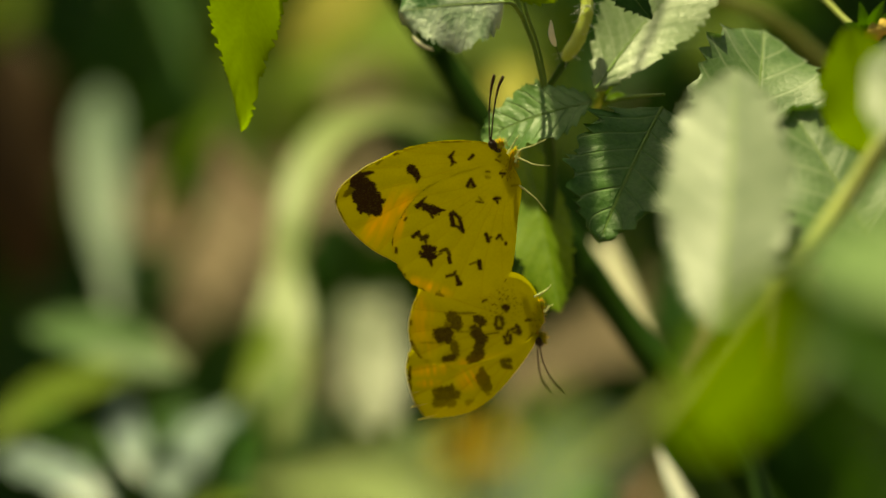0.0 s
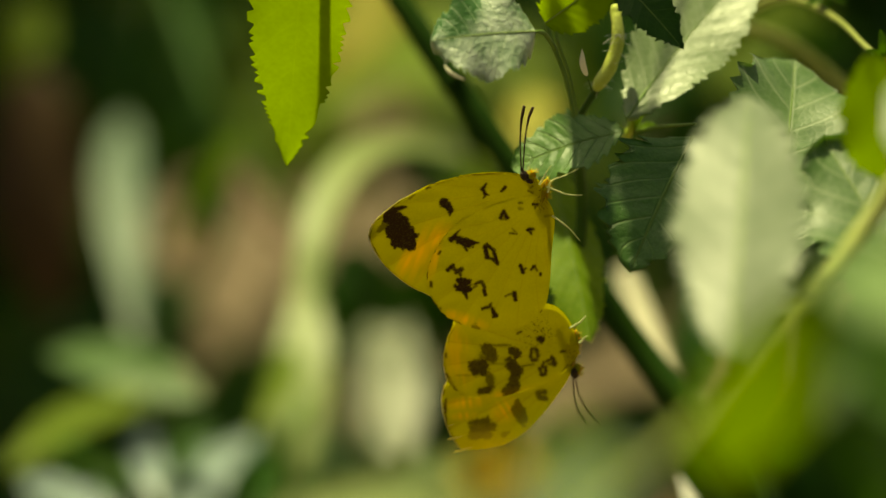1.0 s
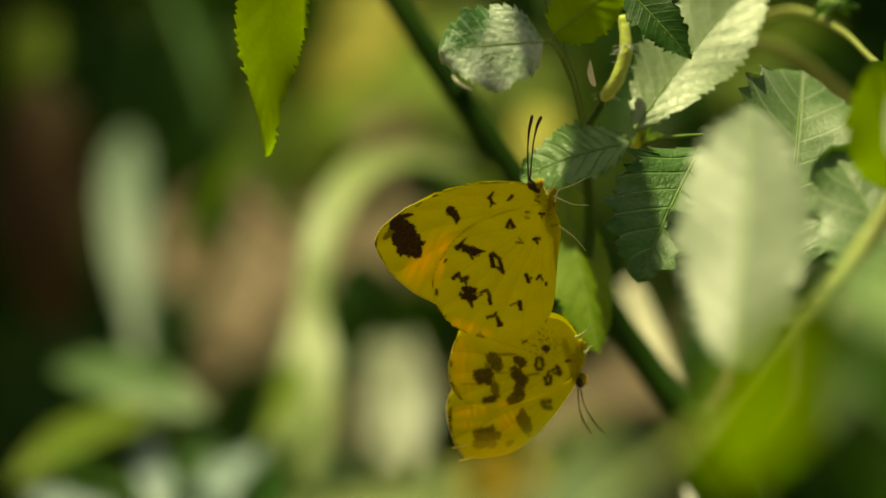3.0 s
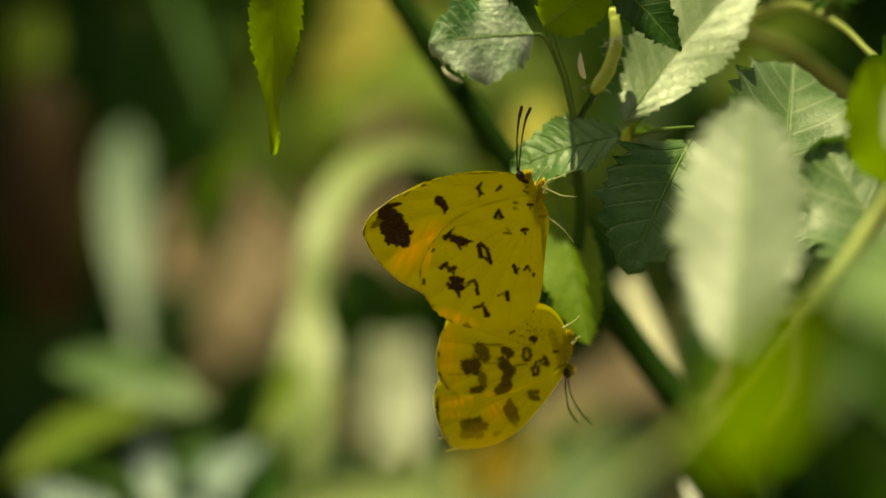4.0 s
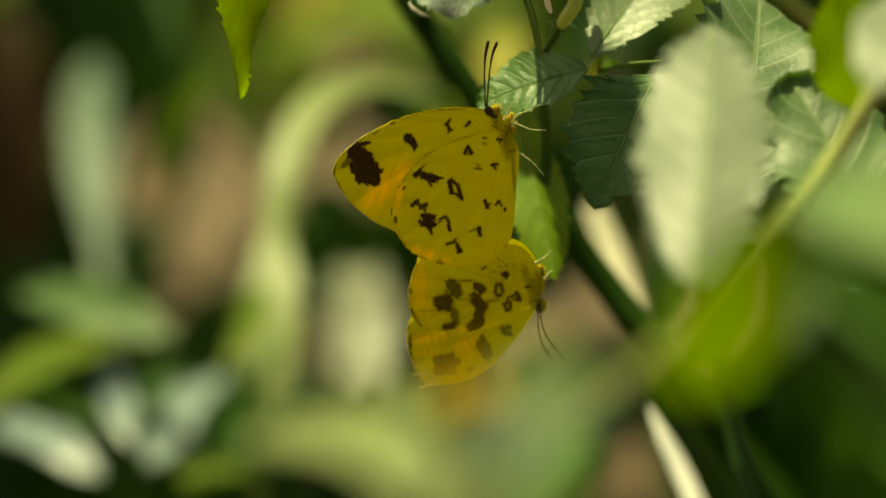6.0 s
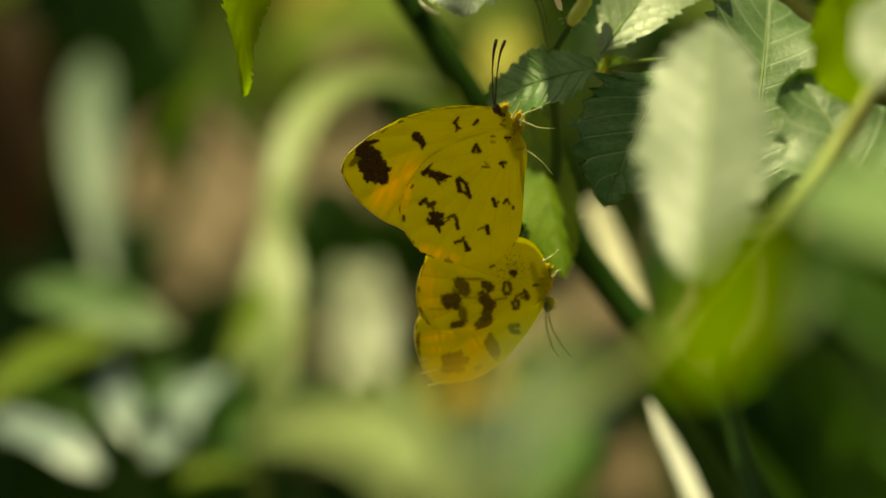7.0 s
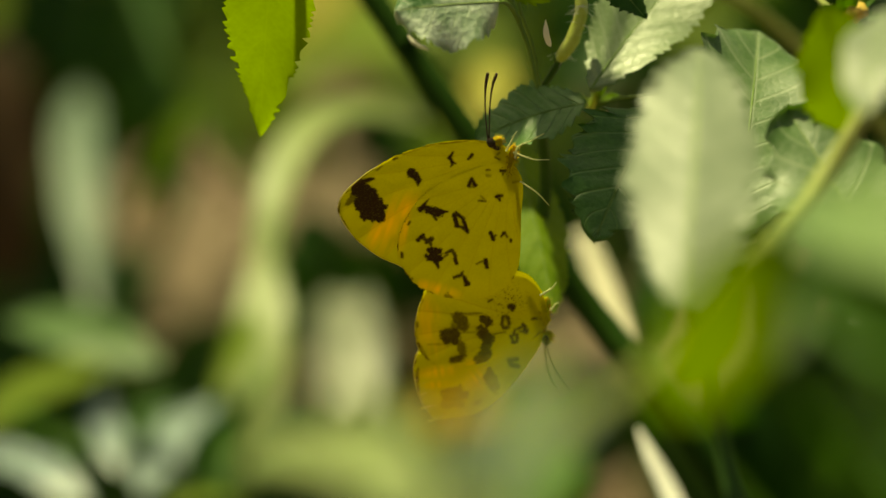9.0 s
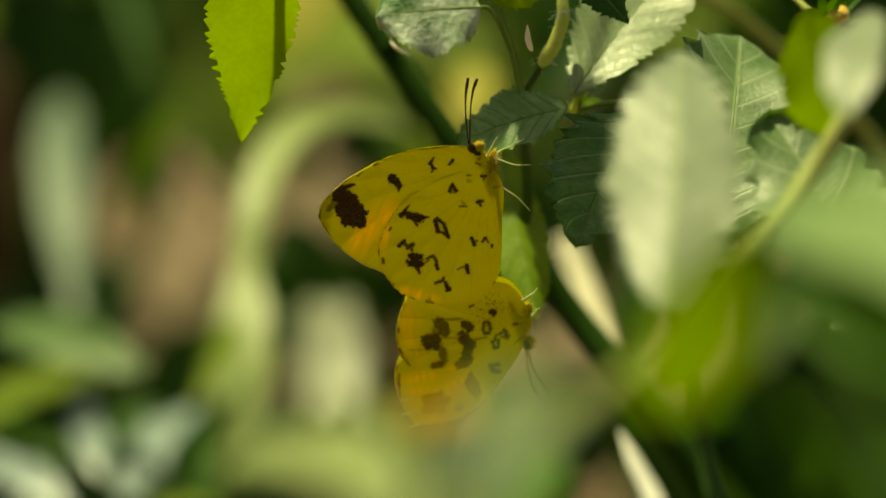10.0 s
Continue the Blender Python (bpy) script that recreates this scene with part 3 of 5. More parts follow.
    hind_flecks = [(-7.16, -13.44, -6.50, -13.25, 0.23, 0.20, 0.9), (-6.37, -13.19, -6.16, -12.77, 0.20, 0.13, 0.85), (-6.05, -13.48, -5.75, -14.27, 0.20, 0.33, 1), (-4.50, -11.92, -3.71, -11.66, 0.10, 0.17, 0.65), (-3.45, -11.60, -3.34, -12.38, 0.26, 0.23, 1), (-2.64, -8.26, -2.40, -9.04, 0.20, 0.20, 1), (-2.33, -8.76, -2.06, -8.56, 0.13, 0.13, 0.9), (-1.48, -8.79, -1.15, -8.38, 0.13, 0.20, 0.95), (-0.96, -8.53, -0.77, -8.89, 0.13, 0.13, 0.8), (-0.39, -9.18, -0.39, -9.46, 0.17, 0.13, 0.9), (-13.05, -9.85, -13.00, -10.41, 0.13, 0.16, 0.85), (-11.88, -6.17, -12.02, -6.45, 0.13, 0.13, 0.8)]
    hind_shade = [(-8.09, -15.95, -7.78, -16.67, 0.59, 0.53, 0.5), (-8.58, -17.00, -7.99, -17.02, 0.46, 0.40, 0.42), (-3.45, -16.33, -2.86, -16.14, 0.13, 0.10, 0.9), (-0.45, -14.25, -0.31, -13.90, 0.10, 0.13, 0.9), (-12.64, -13.31, -12.12, -13.19, 0.13, 0.17, 0.6), (-10.75, -15.36, -10.23, -15.59, 0.17, 0.13, 0.6), (-6.37, -17.58, -5.71, -17.53, 0.13, 0.10, 0.4)]
    f = wing_mesh("forewing", fore, front_edge + apex_patch + fore_spots, (0.00, 1.62), 3, cup=0.16, inner=hem, margin=(-12.5, 0.6), rim=(-12.8, 0.6, 0.7), sun_flush=[(-14.16, -6.37, 1.9, 4.4, -24), (-15.6, -7.2, 1.3, 3.2, -30), (-12.2, -4.6, 1.6, 2.6, -30)])
    h = wing_mesh("hindwing", hind, hind_ring + hind_bar + hind_blots + hind_flecks + hind_shade, (0.45, -0.00), 7, cup=0.14, margin=(-9.0, -8.5), sun_flush=[(-12.6, -6.8, 0.8, 3.4, -12), (-9.5, -14.6, 3.2, 0.9, -20)])
    wing_part("forewing", f, ob, -0.04, "yellow forewing with a dark brown patch at its tip")
    wing_part("hindwing", h, ob, -0.06, "yellow hindwing with small brown rings and spots")
    wing_part("forewing", f, ob, 0.03)
    wing_part("hindwing", h, ob, 0.01)
    own("wing_fringe", tube(flat([(-14.6, 1.15), (-16.6, 0.06), (-18.9, -1.85), (-19.75, -3.2), (-19.93, -4.01), (-19.48, -5.70), (-17.93, -8.09), (-15.60, -10.23), (-13.01, -11.78), (-11.84, -13.66), (-10.16, -15.02)], -0.02), (0.03, 0.06, 0.075, 0.07, 0.06, 0.06, 0.055, 0.06, 0.05, 0.045, 0.03), 6, 8, 0.5), FRINGE, ob, "pale fringe along the wing edge")
    own("thorax", ball((0.15, 0.55, 0.3), (0.62, 0.5, 2.0), turn=14), FUZZ, ob)
    fuzz("thorax_fuzz", (0.15, 0.45, 0.3), (0.7, 0.5, 2.0), 260, 0.55, 5, ob, 14)
    own("abdomen", ball((0.62, 0.4, -4.6), (0.22, 0.26, 3.2), turn=-2), FUZZ, ob)
    head = own("head", ball((-1.25, 0.4, 2.75), (0.62, 0.6, 0.66)), FUZZ, ob)
    own("eye", ball((-1.95, 0.0, 2.85), (0.5, 0.45, 0.66), turn=-28), EYE, head, "dark brown compound eye")
    own("palp", ball((-2.2, 0.2, 3.45), (0.2, 0.25, 0.42), turn=-15), EYE, head)
    own("palp", ball((-1.45, -0.05, 2.25), (0.55, 0.25, 0.28), turn=30), EYE, head)
    fuzz("head_fuzz", (-1.05, 0.35, 2.75), (0.62, 0.5, 0.66), 90, 0.45, 6, head)
    for pts in ([(-2.31, 3.50), (-2.36, 6.90), (-2.18, 9.40), (-1.80, 11.25)], [(-2.12, 3.50), (-1.78, 7.30), (-1.33, 9.70), (-0.78, 11.08)]):
        own("antenna", tube(flat(pts, 0.3), (0.10, 0.08, 0.08, 0.10, 0.15, 0.20, 0.17), 8, 8), ANTENNA, ob, "slender dark antenna with a clubbed tip")
    for pts, y in (([(0.54, 1.59), (1.95, 0.91), (2.91, 0.53), (4.59, 0.40)], -0.3), ([(0.66, 1.31), (1.09, 2.68), (2.52, 3.25), (4.16, 4.08)], -1.4), ([(1.10, -1.90), (2.18, -2.77), (3.13, -3.64), (4.20, -5.08)], -0.6), ([(-0.29, 2.03), (0.30, 3.05), (0.62, 3.68), (1.06, 4.30)], -0.8)):
        own("leg", tube(flat(pts, y), (0.12, 0.10, 0.07, 0.05), 6, 6), LEG, ob, "thin pale leg gripping the leaf")
    return ob


def lower_butterfly():
    at = (10.6, 6.0, 409.1)
    ob = thing("butterfly", at, "yellow butterfly with smoky brown blotches, hanging head down", "butterfly", "mating butterflies")
    ob.matrix_basis = Matrix.Translation(V(at)) @ pose(0, 0, 0, -TILT + 17)
    hind = [(1.36, 0.52), (0.45, 3.88), (-0.97, 5.95), (-2.78, 6.7), (-4.98, 6.6), (-9.38, 6.1), (-12.7, 5.3), (-13.4, 4.1), (-13.92, 2.59), (-14.43, 0.32), (-14.30, -1.68), (-13.53, -3.37), (-11.97, -4.40), (-8.09, -4.66), (-4.21, -3.56), (-0.65, -1.68)]
    fore = [(0.84, -1.04), (-0.32, -3.24), (-2.59, -6.47), (-4.98, -9.06), (-7.44, -10.61), (-10.03, -11.13), (-12.49, -11.13), (-13.79, -9.19), (-14.63, -6.47), (-14.69, -4.21), (-14.05, -2.72), (-12.94, -3.50), (-11.46, -4.01), (-8.09, -4.21), (-4.21, -3.11), (-0.97, -1.42)]
    inner_band = [(-6.57, 0.96, -5.91, 0.55, 0.50, 0.58, 0.85), (-7.03, -0.21, -6.76, -0.01, 0.33, 0.33, 0.8), (-6.57, -0.84, -5.97, -1.53, 0.74, 0.74, 0.85), (-6.04, -1.73, -6.36, -2.91, 0.74, 0.58, 0.8), (-6.43, -3.33, -6.89, -4.64, 0.74, 0.66, 0.75), (-7.42, -3.88, -6.43, -3.46, 0.33, 0.41, 0.7), (-5.58, -1.04, -4.00, -0.70, 0.14, 0.11, 0.7), (-9.39, -0.63, -7.09, -0.63, 0.11, 0.11, 0.4), (-13.01, -1.95, -9.39, -1.94, 0.09, 0.09, 0.35)]
    outer_band = [(-9.39, 1.23, -8.87, 0.20, 0.74, 0.74, 0.72), (-10.18, 1.65, -6.64, 1.65, 0.14, 0.11, 0.55), (-10.90, -0.70, -9.92, -0.70, 0.66, 0.66, 0.85), (-10.84, -1.39, -9.92, -1.39, 0.58, 0.66, 0.85), (-9.13, -2.22, -8.99, -3.26, 0.58, 0.50, 0.62), (-10.24, -3.95, -9.32, -3.74, 0.33, 0.41, 0.82), (-9.72, -1.88, -9.00, -2.08, 0.33, 0.33, 0.6), (-10.05, 0.20, -9.39, -0.01, 0.33, 0.33, 0.5)]
    rings = [(-4.27, 1.03, -4.33, 0.13, 0.18, 0.20, 0.85), (-3.62, 1.10, -3.48, 0.20, 0.20, 0.20, 0.85), (-4.20, -0.21, -3.61, -0.21, 0.20, 0.20, 0.85), (-4.21, 1.17, -3.75, 1.24, 0.17, 0.17, 0.8), (-1.84, 0.07, -1.57, -0.76, 0.26, 0.30, 0.9), (-2.49, -0.35, -1.90, -0.14, 0.17, 0.20, 0.85), (-2.30, -0.69, -1.77, -0.83, 0.13, 0.17, 0.7), (-3.28, -1.25, -3.08, -1.87, 0.18, 0.21, 0.9), (-2.62, -1.04, -2.62, -1.73, 0.18, 0.20, 0.9), (-3.15, -2.01, -2.69, -2.01, 0.20, 0.20, 0.9), (-2.82, -0.49, -3.02, -1.18, 0.16, 0.17, 0.9)]
    spots = [(-3.36, 2.41, -2.90, 2.41, 0.30, 0.30, 0.95), (-3.16, 2.00, -3.09, 1.79, 0.20, 0.13, 0.9), (-0.73, 0.76, -0.33, 0.83, 0.17, 0.15, 0.9), (-5.85, 3.03, -5.39, 3.30, 0.13, 0.10, 0.9), (0.00, -0.83, -1.11, -2.35, 0.07, 0.11, 0.75), (-1.30, -2.70, -1.17, -2.42, 0.24, 0.20, 0.9), (-3.47, -4.29, -2.81, -4.29, 0.26, 0.26, 0.75), (-3.27, -4.85, -2.54, -5.13, 0.33, 0.20, 0.75), (-3.01, -3.88, -2.87, -4.15, 0.17, 0.20, 0.7), (-5.96, -5.34, -5.77, -6.03, 0.26, 0.40, 0.6), (-5.83, -6.52, -5.30, -7.42, 0.59, 0.53, 0.55), (-5.43, -7.77, -5.30, -8.19, 0.33, 0.20, 0.4)]
    margin = [(-12.94, -4.23, -12.55, -4.51, 0.17, 0.26, 0.9), (-13.73, -2.36, -12.81, -4.30, 0.07, 0.08, 0.55), (-12.55, -4.65, -9.52, -5.41, 0.08, 0.08, 0.4), (-9.78, -5.55, -9.39, -5.55, 0.13, 0.11, 0.8), (-14.11, 3.02, -14.18, 2.54, 0.12, 0.13, 0.8), (-14.18, 0.75, -14.18, 0.33, 0.13, 0.16, 0.8), (-14.19, -1.81, -13.86, -2.23, 0.17, 0.18, 0.85), (-13.99, -2.92, -13.93, -3.19, 0.12, 0.12, 0.8), (-14.38, -0.84, -14.32, -1.12, 0.12, 0.12, 0.6)]
    blotch = [(-11.50, -7.90, -9.36, -7.60, 0.30, 0.45, 0.7), (-11.10, -8.54, -9.12, -8.41, 0.60, 0.70, 0.62), (-11.04, -9.31, -9.39, -9.30, 0.66, 0.58, 0.5), (-7.54, -9.37, -6.88, -9.09, 0.33, 0.16, 0.4), (-3.27, -4.85, -2.54, -5.13, 0.41, 0.25, 0.7), (-3.47, -4.29, -2.81, -4.29, 0.33, 0.33, 0.7), (-5.96, -5.34, -5.77, -6.03, 0.33, 0.50, 0.6), (-5.83, -6.52, -5.30, -7.42, 0.83, 0.66, 0.6), (-5.43, -7.77, -5.17, -8.32, 0.41, 0.25, 0.4)]
    edge = [(-14.59, -3.61, -14.85, -5.14, 0.12, 0.13, 0.9), (-14.85, -5.14, -14.86, -6.53, 0.13, 0.13, 0.9), (-14.86, -6.53, -14.53, -8.47, 0.13, 0.12, 0.85), (-14.26, -5.00, -14.33, -5.69, 0.13, 0.20, 0.8), (-14.39, -5.97, -14.40, -6.52, 0.20, 0.20, 0.85), (-14.40, -7.15, -14.33, -7.50, 0.24, 0.20, 0.85), (-14.20, -8.26, -14.07, -8.75, 0.20, 0.13, 0.7)]
    h = wing_mesh("hindwing", hind, inner_band + outer_band + rings + spots + margin, (0.65, 0.32), 12, speck=(-3.4, 2.75, 2.3, 0.95), cup=0.2, veins=2.2, rim=(-12.8, 4.5, 0.6), sun_flush=[(-12.7, -0.2, 2.0, 3.6, 5), (-12.9, 2.6, 1.2, 1.6, 0), (-6.0, -4.2, 4.0, 0.8, 8)])
    f = wing_mesh("forewing", fore, blotch + edge, (0.45, -1.29), 15, cup=0.25, veins=2.2, rim=(-12.6, -2.6, 0.9), sun_flush=[(-11.8, -5.4, 2.6, 0.9, 5), (-7.2, -6.4, 2.0, 1.6, 30), (-12.2, -7.0, 1.6, 0.6, 5)])
    wing_part("hindwing", h, ob, -0.22, "yellow hindwing with smoky brown bands and fine dark specks")
    wing_part("forewing", f, ob, 0.0, "yellow forewing with a smoky brown blotch")
    wing_part("hindwing", h, ob, -0.05)
    wing_part("forewing", f, ob, 0.16)
    for x0, z0, x1, z1, r in ((-14.20, -8.12, -13.15, -7.91, 0.10), (-14.14, -9.80, -12.16, -9.38, 0.15), (-13.35, -11.40, -11.10, -10.77, 0.13), (-14.72, -6.11, -14.33, -6.32, 0.08)):
        own("wing_fringe", tube([(x0, -0.2, z0), ((x0 + x1) / 2, -0.28, (z0 + z1) / 2), (x1, -0.15, z1)], (0.05, r, 0.03), 6, 4), FRINGE, ob, "pale tuft of fringe scales")
    own("wing_fringe", tube(flat([(-13.14, 4.21), (-13.92, 2.59), (-14.43, 0.32), (-14.30, -1.68), (-14.11, -2.72), (-14.69, -4.27), (-14.63, -6.47), (-13.79, -9.19), (-12.62, -11.00)], -0.1), (0.04, 0.055, 0.06, 0.06, 0.06, 0.06, 0.05, 0.05, 0.03), 6, 8, 0.5), FRINGE, ob, "pale fringe along the wing edge")
    own("thorax", ball((0.55, 0.6, 0.9), (0.75, 0.6, 2.3), turn=12), FUZZ, ob)
    fuzz("thorax_fuzz", (0.5, 0.45, 0.9), (0.8, 0.6, 2.3), 260, 0.5, 7, ob, 12)
    own("abdomen", ball((-0.7, 0.6, 2.9), (0.4, 0.4, 2.0), turn=-24), FUZZ, ob)
    head = own("head", ball((1.0, 0.5, -1.6), (0.62, 0.6, 0.66)), FUZZ, ob)
    own("eye", ball((0.72, 0.05, -1.85), (0.42, 0.4, 0.58), turn=10), EYE, head, "dark brown compound eye")
    own("palp", ball((0.95, 0.2, -2.3), (0.4, 0.3, 0.25), turn=-20), EYE, head)
    fuzz("head_fuzz", (1.1, 0.4, -1.6), (0.6, 0.5, 0.66), 70, 0.4, 8, head)
    for pts in ([(0.60, -2.20), (0.70, -4.64), (1.15, -6.72), (2.08, -8.11)], [(0.80, -2.20), (1.29, -4.64), (2.34, -6.72), (3.73, -8.32)]):
        own("antenna", tube(flat(pts, 0.3), (0.09, 0.08, 0.08, 0.10, 0.14, 0.17, 0.13), 8, 8), ANTENNA, ob, "slender dark antenna with a clubbed tip")
    for pts, y in (([(0.11, 3.65), (0.77, 4.0), (1.61, 4.55), (2.07, 5.17)], -0.2), ([(0.11, 3.45), (0.77, 3.72), (1.35, 4.27)], 0.4), ([(1.35, 1.70), (1.70, 2.10), (1.92, 2.45), (2.35, 2.62)], 0.1), ([(0.84, 1.55), (1.30, 1.85), (1.60, 1.95)], 0.3)):
        own("leg", tube(flat(pts, y), (0.14, 0.12, 0.08, 0.05), 6, 6), LEG, ob, "thin pale leg")
    return ob


UPPER = upper_butterfly()
LOWER = lower_butterfly()


# ---- the sprig that carries the butterflies ----
def sprig():
    ob = thing("leafy_shrub_branch", (11.4, 2.3, 346.4), "green shrub branch with toothed hairy leaves, butterflies clinging to it", "shrub branch", "shrub branches")
    part("stem", tube([(3.4, -31.3, -77.6), (3.1, 33.8, 183.6), (3.4, 71.8, 335.9), (3.7, 65.5, 376.7), (8.0, 36.8, 402.3), (12.3, 27.8, 415.9), (12.9, 26.6, 423.2), (11.7, 20.7, 432.8)], (2.0, 1.6, 1.3, 1.0, 0.9, 0.8, 0.7, 0.55), 10, 10), STEM_DARK, ob)
    part("upper_stem", tube([(11.7, 14.1, 435.6), (10.5, 13.3, 440.8), (8.8, 12.5, 445.6), (7.0, 14.2, 452.6)], (0.26, 0.26, 0.28, 0.3), 8, 10, 0.1), STEM_GREEN, ob)
    part("upper_stem", tube([(12.0, 11.3, 436.4), (11.0, 10.4, 441.4), (9.5, 9.5, 446.1), (7.9, 11.2, 453.2)], (0.20, 0.20, 0.22, 0.22), 8, 10, 0.1), STEM_GREEN, ob)
    part("shoot_base", tube([(11.6, 20.7, 432.9), (12.9, 18.3, 435.7), (14.5, 17.0, 438.6)], (0.45, 0.4, 0.45), 8, 6), STEM_DARK, ob)
    part("side_shoot", tube([(14.3, 17.0, 438.4), (14.7, 16.6, 439.2), (16.0, 16.7, 441.3), (16.8, 17.4, 444.3), (16.5, 19.3, 447.9)], (0.4, 0.8, 0.85, 0.75, 0.6), 10, 8, 0.2), STEM_YELLOW, ob, "bright yellow-green hairy side shoot")
    rnd = random.Random(31)
    for i in range(26):
        x, y = rnd.choice(((1006, 98), (1014, 84), (1024, 70), (1030, 56), (1034, 40), (1037, 24), (1037, 8)))
        root = Vector((15.8, 16.6, 441.2)) + Vector(((x - 1024) * 0.066, 0, -(y - 68) * 0.062))
        way = Vector((rnd.uniform(-1, 1), rnd.uniform(-.6, .2), rnd.uniform(-.5, .5))).normalized()
        part("hair", tube([root, root + way * 1.0, root + way * 1.9 + Vector((0, 0, -.15))], (0.035, 0.025, 0.012), 4, 2), PETAL_WHITE, ob)
    part("dry_bract", blade((13.0, 5.5, 442.3), (12.4, 4.3, 445.8), (-0.30, -0.60, 0.75), 0.9, teeth=0, fold=.3, bend=.10, cols=4), PETAL_WHITE, ob, "small dry whitish bract")
    part("bract_stalk", tube([(13.7, 10.0, 439.5), (13.3, 7.2, 441.1), (13.0, 5.5, 442.4)], (0.12, 0.10, 0.08), 6, 4), STEM_MID, ob)
    part("node", tube([(18.0, 23.4, 431.0), (18.5, 22.6, 432.3), (18.9, 22.0, 433.9)], (0.42, 0.5, 0.36), 10, 8, 0.25), STEM_YELLOW, ob, "bright yellow-green leaf node")
    part("petiole", tube([(18.8, 23.5, 431.6), (20.6, 19.7, 433.1), (23.0, 14.0, 434.7), (25.5, 6.2, 436.6)], (0.24, 0.22, 0.20, 0.16), 8), STEM_GREEN, ob)
    leaf(ob, (18.6, 23.5, 431.8), (18.1, 21.0, 434.2), (0.3, -0.7, 0.6), 1.5, LEAF_FRESH, teeth=0, rib=False, name="bud_leaf", cols=4, fold=.4)
    leaf(ob, (19.1, 23.6, 432.0), (20.1, 21.1, 434.3), (-0.3, -0.7, 0.6), 1.5, LEAF_FRESH, teeth=0, rib=False, name="bud_leaf", cols=4, fold=.4)
    leaf(ob, (19.2, 23.5, 431.7), (21.8, 20.8, 433.2), (0.0, -0.7, 0.7), 1.5, LEAF_FRESH, teeth=0, rib=False, name="bud_leaf", cols=4, fold=.4)
    leaf(ob, (18.0, 23.5, 431.6), (16.0, 20.7, 433.0), (0.0, -0.7, 0.7), 1.5, LEAF_FRESH, teeth=0, rib=False, name="bud_leaf", cols=4, fold=.4)
    leaf(ob, (17.8, 14.1, 435.5), (34.4, 34.4, 450.9), (0.05, -0.66, 0.72), 12.35, LEAF_SUNLIT, "pale hairy toothed leaf, full sun put into its colour", teeth=16, tooth=.07, fold=.16, bend=-.02, peak=.5, full=.75, seed=2, lean=-.10)
    # this leaf's shade comes from its near-black colour
    leaf(ob, (16.2, 6.3, 453.8), (23.8, 1.4, 446.3), (0.30, -0.95, 0.34), 6.80, LEAF_DEEP_SHADED, "toothed leaf, its shade put into a dark green", teeth=8, tooth=.16, bend=.05, seed=4)
    leaf(ob, (7.0, -1.2, 448.9), (-4.7, -3.4, 448.3), (0.05, -0.80, 0.55), 11.21, LEAF_BITTEN, "rounded pale leaf with a browned edge", teeth=13, tooth=.08, fold=.05, bend=.03, peak=.47, full=.50, seed=6, cup=.06, relief=.3, wave=.07)
    leaf(ob, (17.5, 13.8, 434.0), (4.5, 14.7, 429.3), (-0.15, -0.60, 0.78), 9.89, LEAF_HALF_LIT, "pale hairy leaf, half in sun", teeth=11, tooth=.10, fold=.10, bend=.06, seed=8, full=.55, peak=.5)
    leaf(ob, (8.6, 37.0, 427.0), (13.9, 17.0, 407.8), (0.15, -0.70, 0.60), 9.6, LEAF_FRESH, "hanging green leaf folded along its rib", teeth=12, tooth=.09, fold=-.40, bend=.03, peak=.52, full=.7, seed=10)
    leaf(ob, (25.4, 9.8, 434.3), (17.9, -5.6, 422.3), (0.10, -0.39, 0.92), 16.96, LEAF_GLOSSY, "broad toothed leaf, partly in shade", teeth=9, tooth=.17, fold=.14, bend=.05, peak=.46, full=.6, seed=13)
    leaf(ob, (33.3, -7.6, 422.6), (37.8, 21.7, 441.0), (0.20, -0.86, 0.48), 18.93, LEAF_VEINED, "large green leaf with pale veins and coarse teeth", teeth=9, tooth=.12, fold=.2, bend=.04, peak=.55, full=.42, seed=17, wave=.09)
    leaf(ob, (53.8, -32.4, 414.2), (39.2, -9.9, 438.2), (0.10, -0.70, 0.69), 18.45, LEAF_VEINED, "large green leaf with pale veins and coarse teeth", teeth=9, tooth=.12, fold=.15, bend=.04, peak=.5, full=.5, seed=19, wave=.09)
    leaf(ob, (8.1, 3.1, 449.0), (16.9, -3.0, 457.4), (0.00, -0.92, 0.02), 7.77, LEAF_LIME, teeth=12, seed=18)
    # two unseen leaves and their stalk, added to shade the folded leaf
    leaf(ob, (2.4, 55, 481), (2.9, 29, 479), (0, 0.1, 1), 8.6, LEAF, "unseen toothed leaf added to shade the hanging leaf", teeth=10, seed=14, full=.35)
    leaf(ob, (2.0, 55, 482), (-2.6, 40, 482), (0, 0.1, 1), 11.0, LEAF, teeth=10, seed=15, full=.4)
    part("upper_stem", tube([(7.0, 14.2, 452.6), (5.6, 24, 464), (3.6, 42, 474), (2.4, 55, 481)], (0.3, 0.3, 0.28, 0.25), 8, 8), STEM_GREEN, ob)
    part("browned_edge", tube([(-3.3, -7.0, 446.2), (-2.6, -8.1, 445.6), (-2.0, -8.3, 445.2), (-1.0, -8.3, 444.8)], (0.10, 0.26, 0.22, 0.08), 8, 8, 0.7), DRY, ob, "eaten tan leaf edge")
    part("petiole", tube([(9.4, 11.1, 444.4), (8.0, 4.7, 447.5), (6.6, -1.2, 448.8)], (0.30, 0.24, 0.18), 8), STEM_GREEN, ob)
    return ob


SPRIG = sprig()


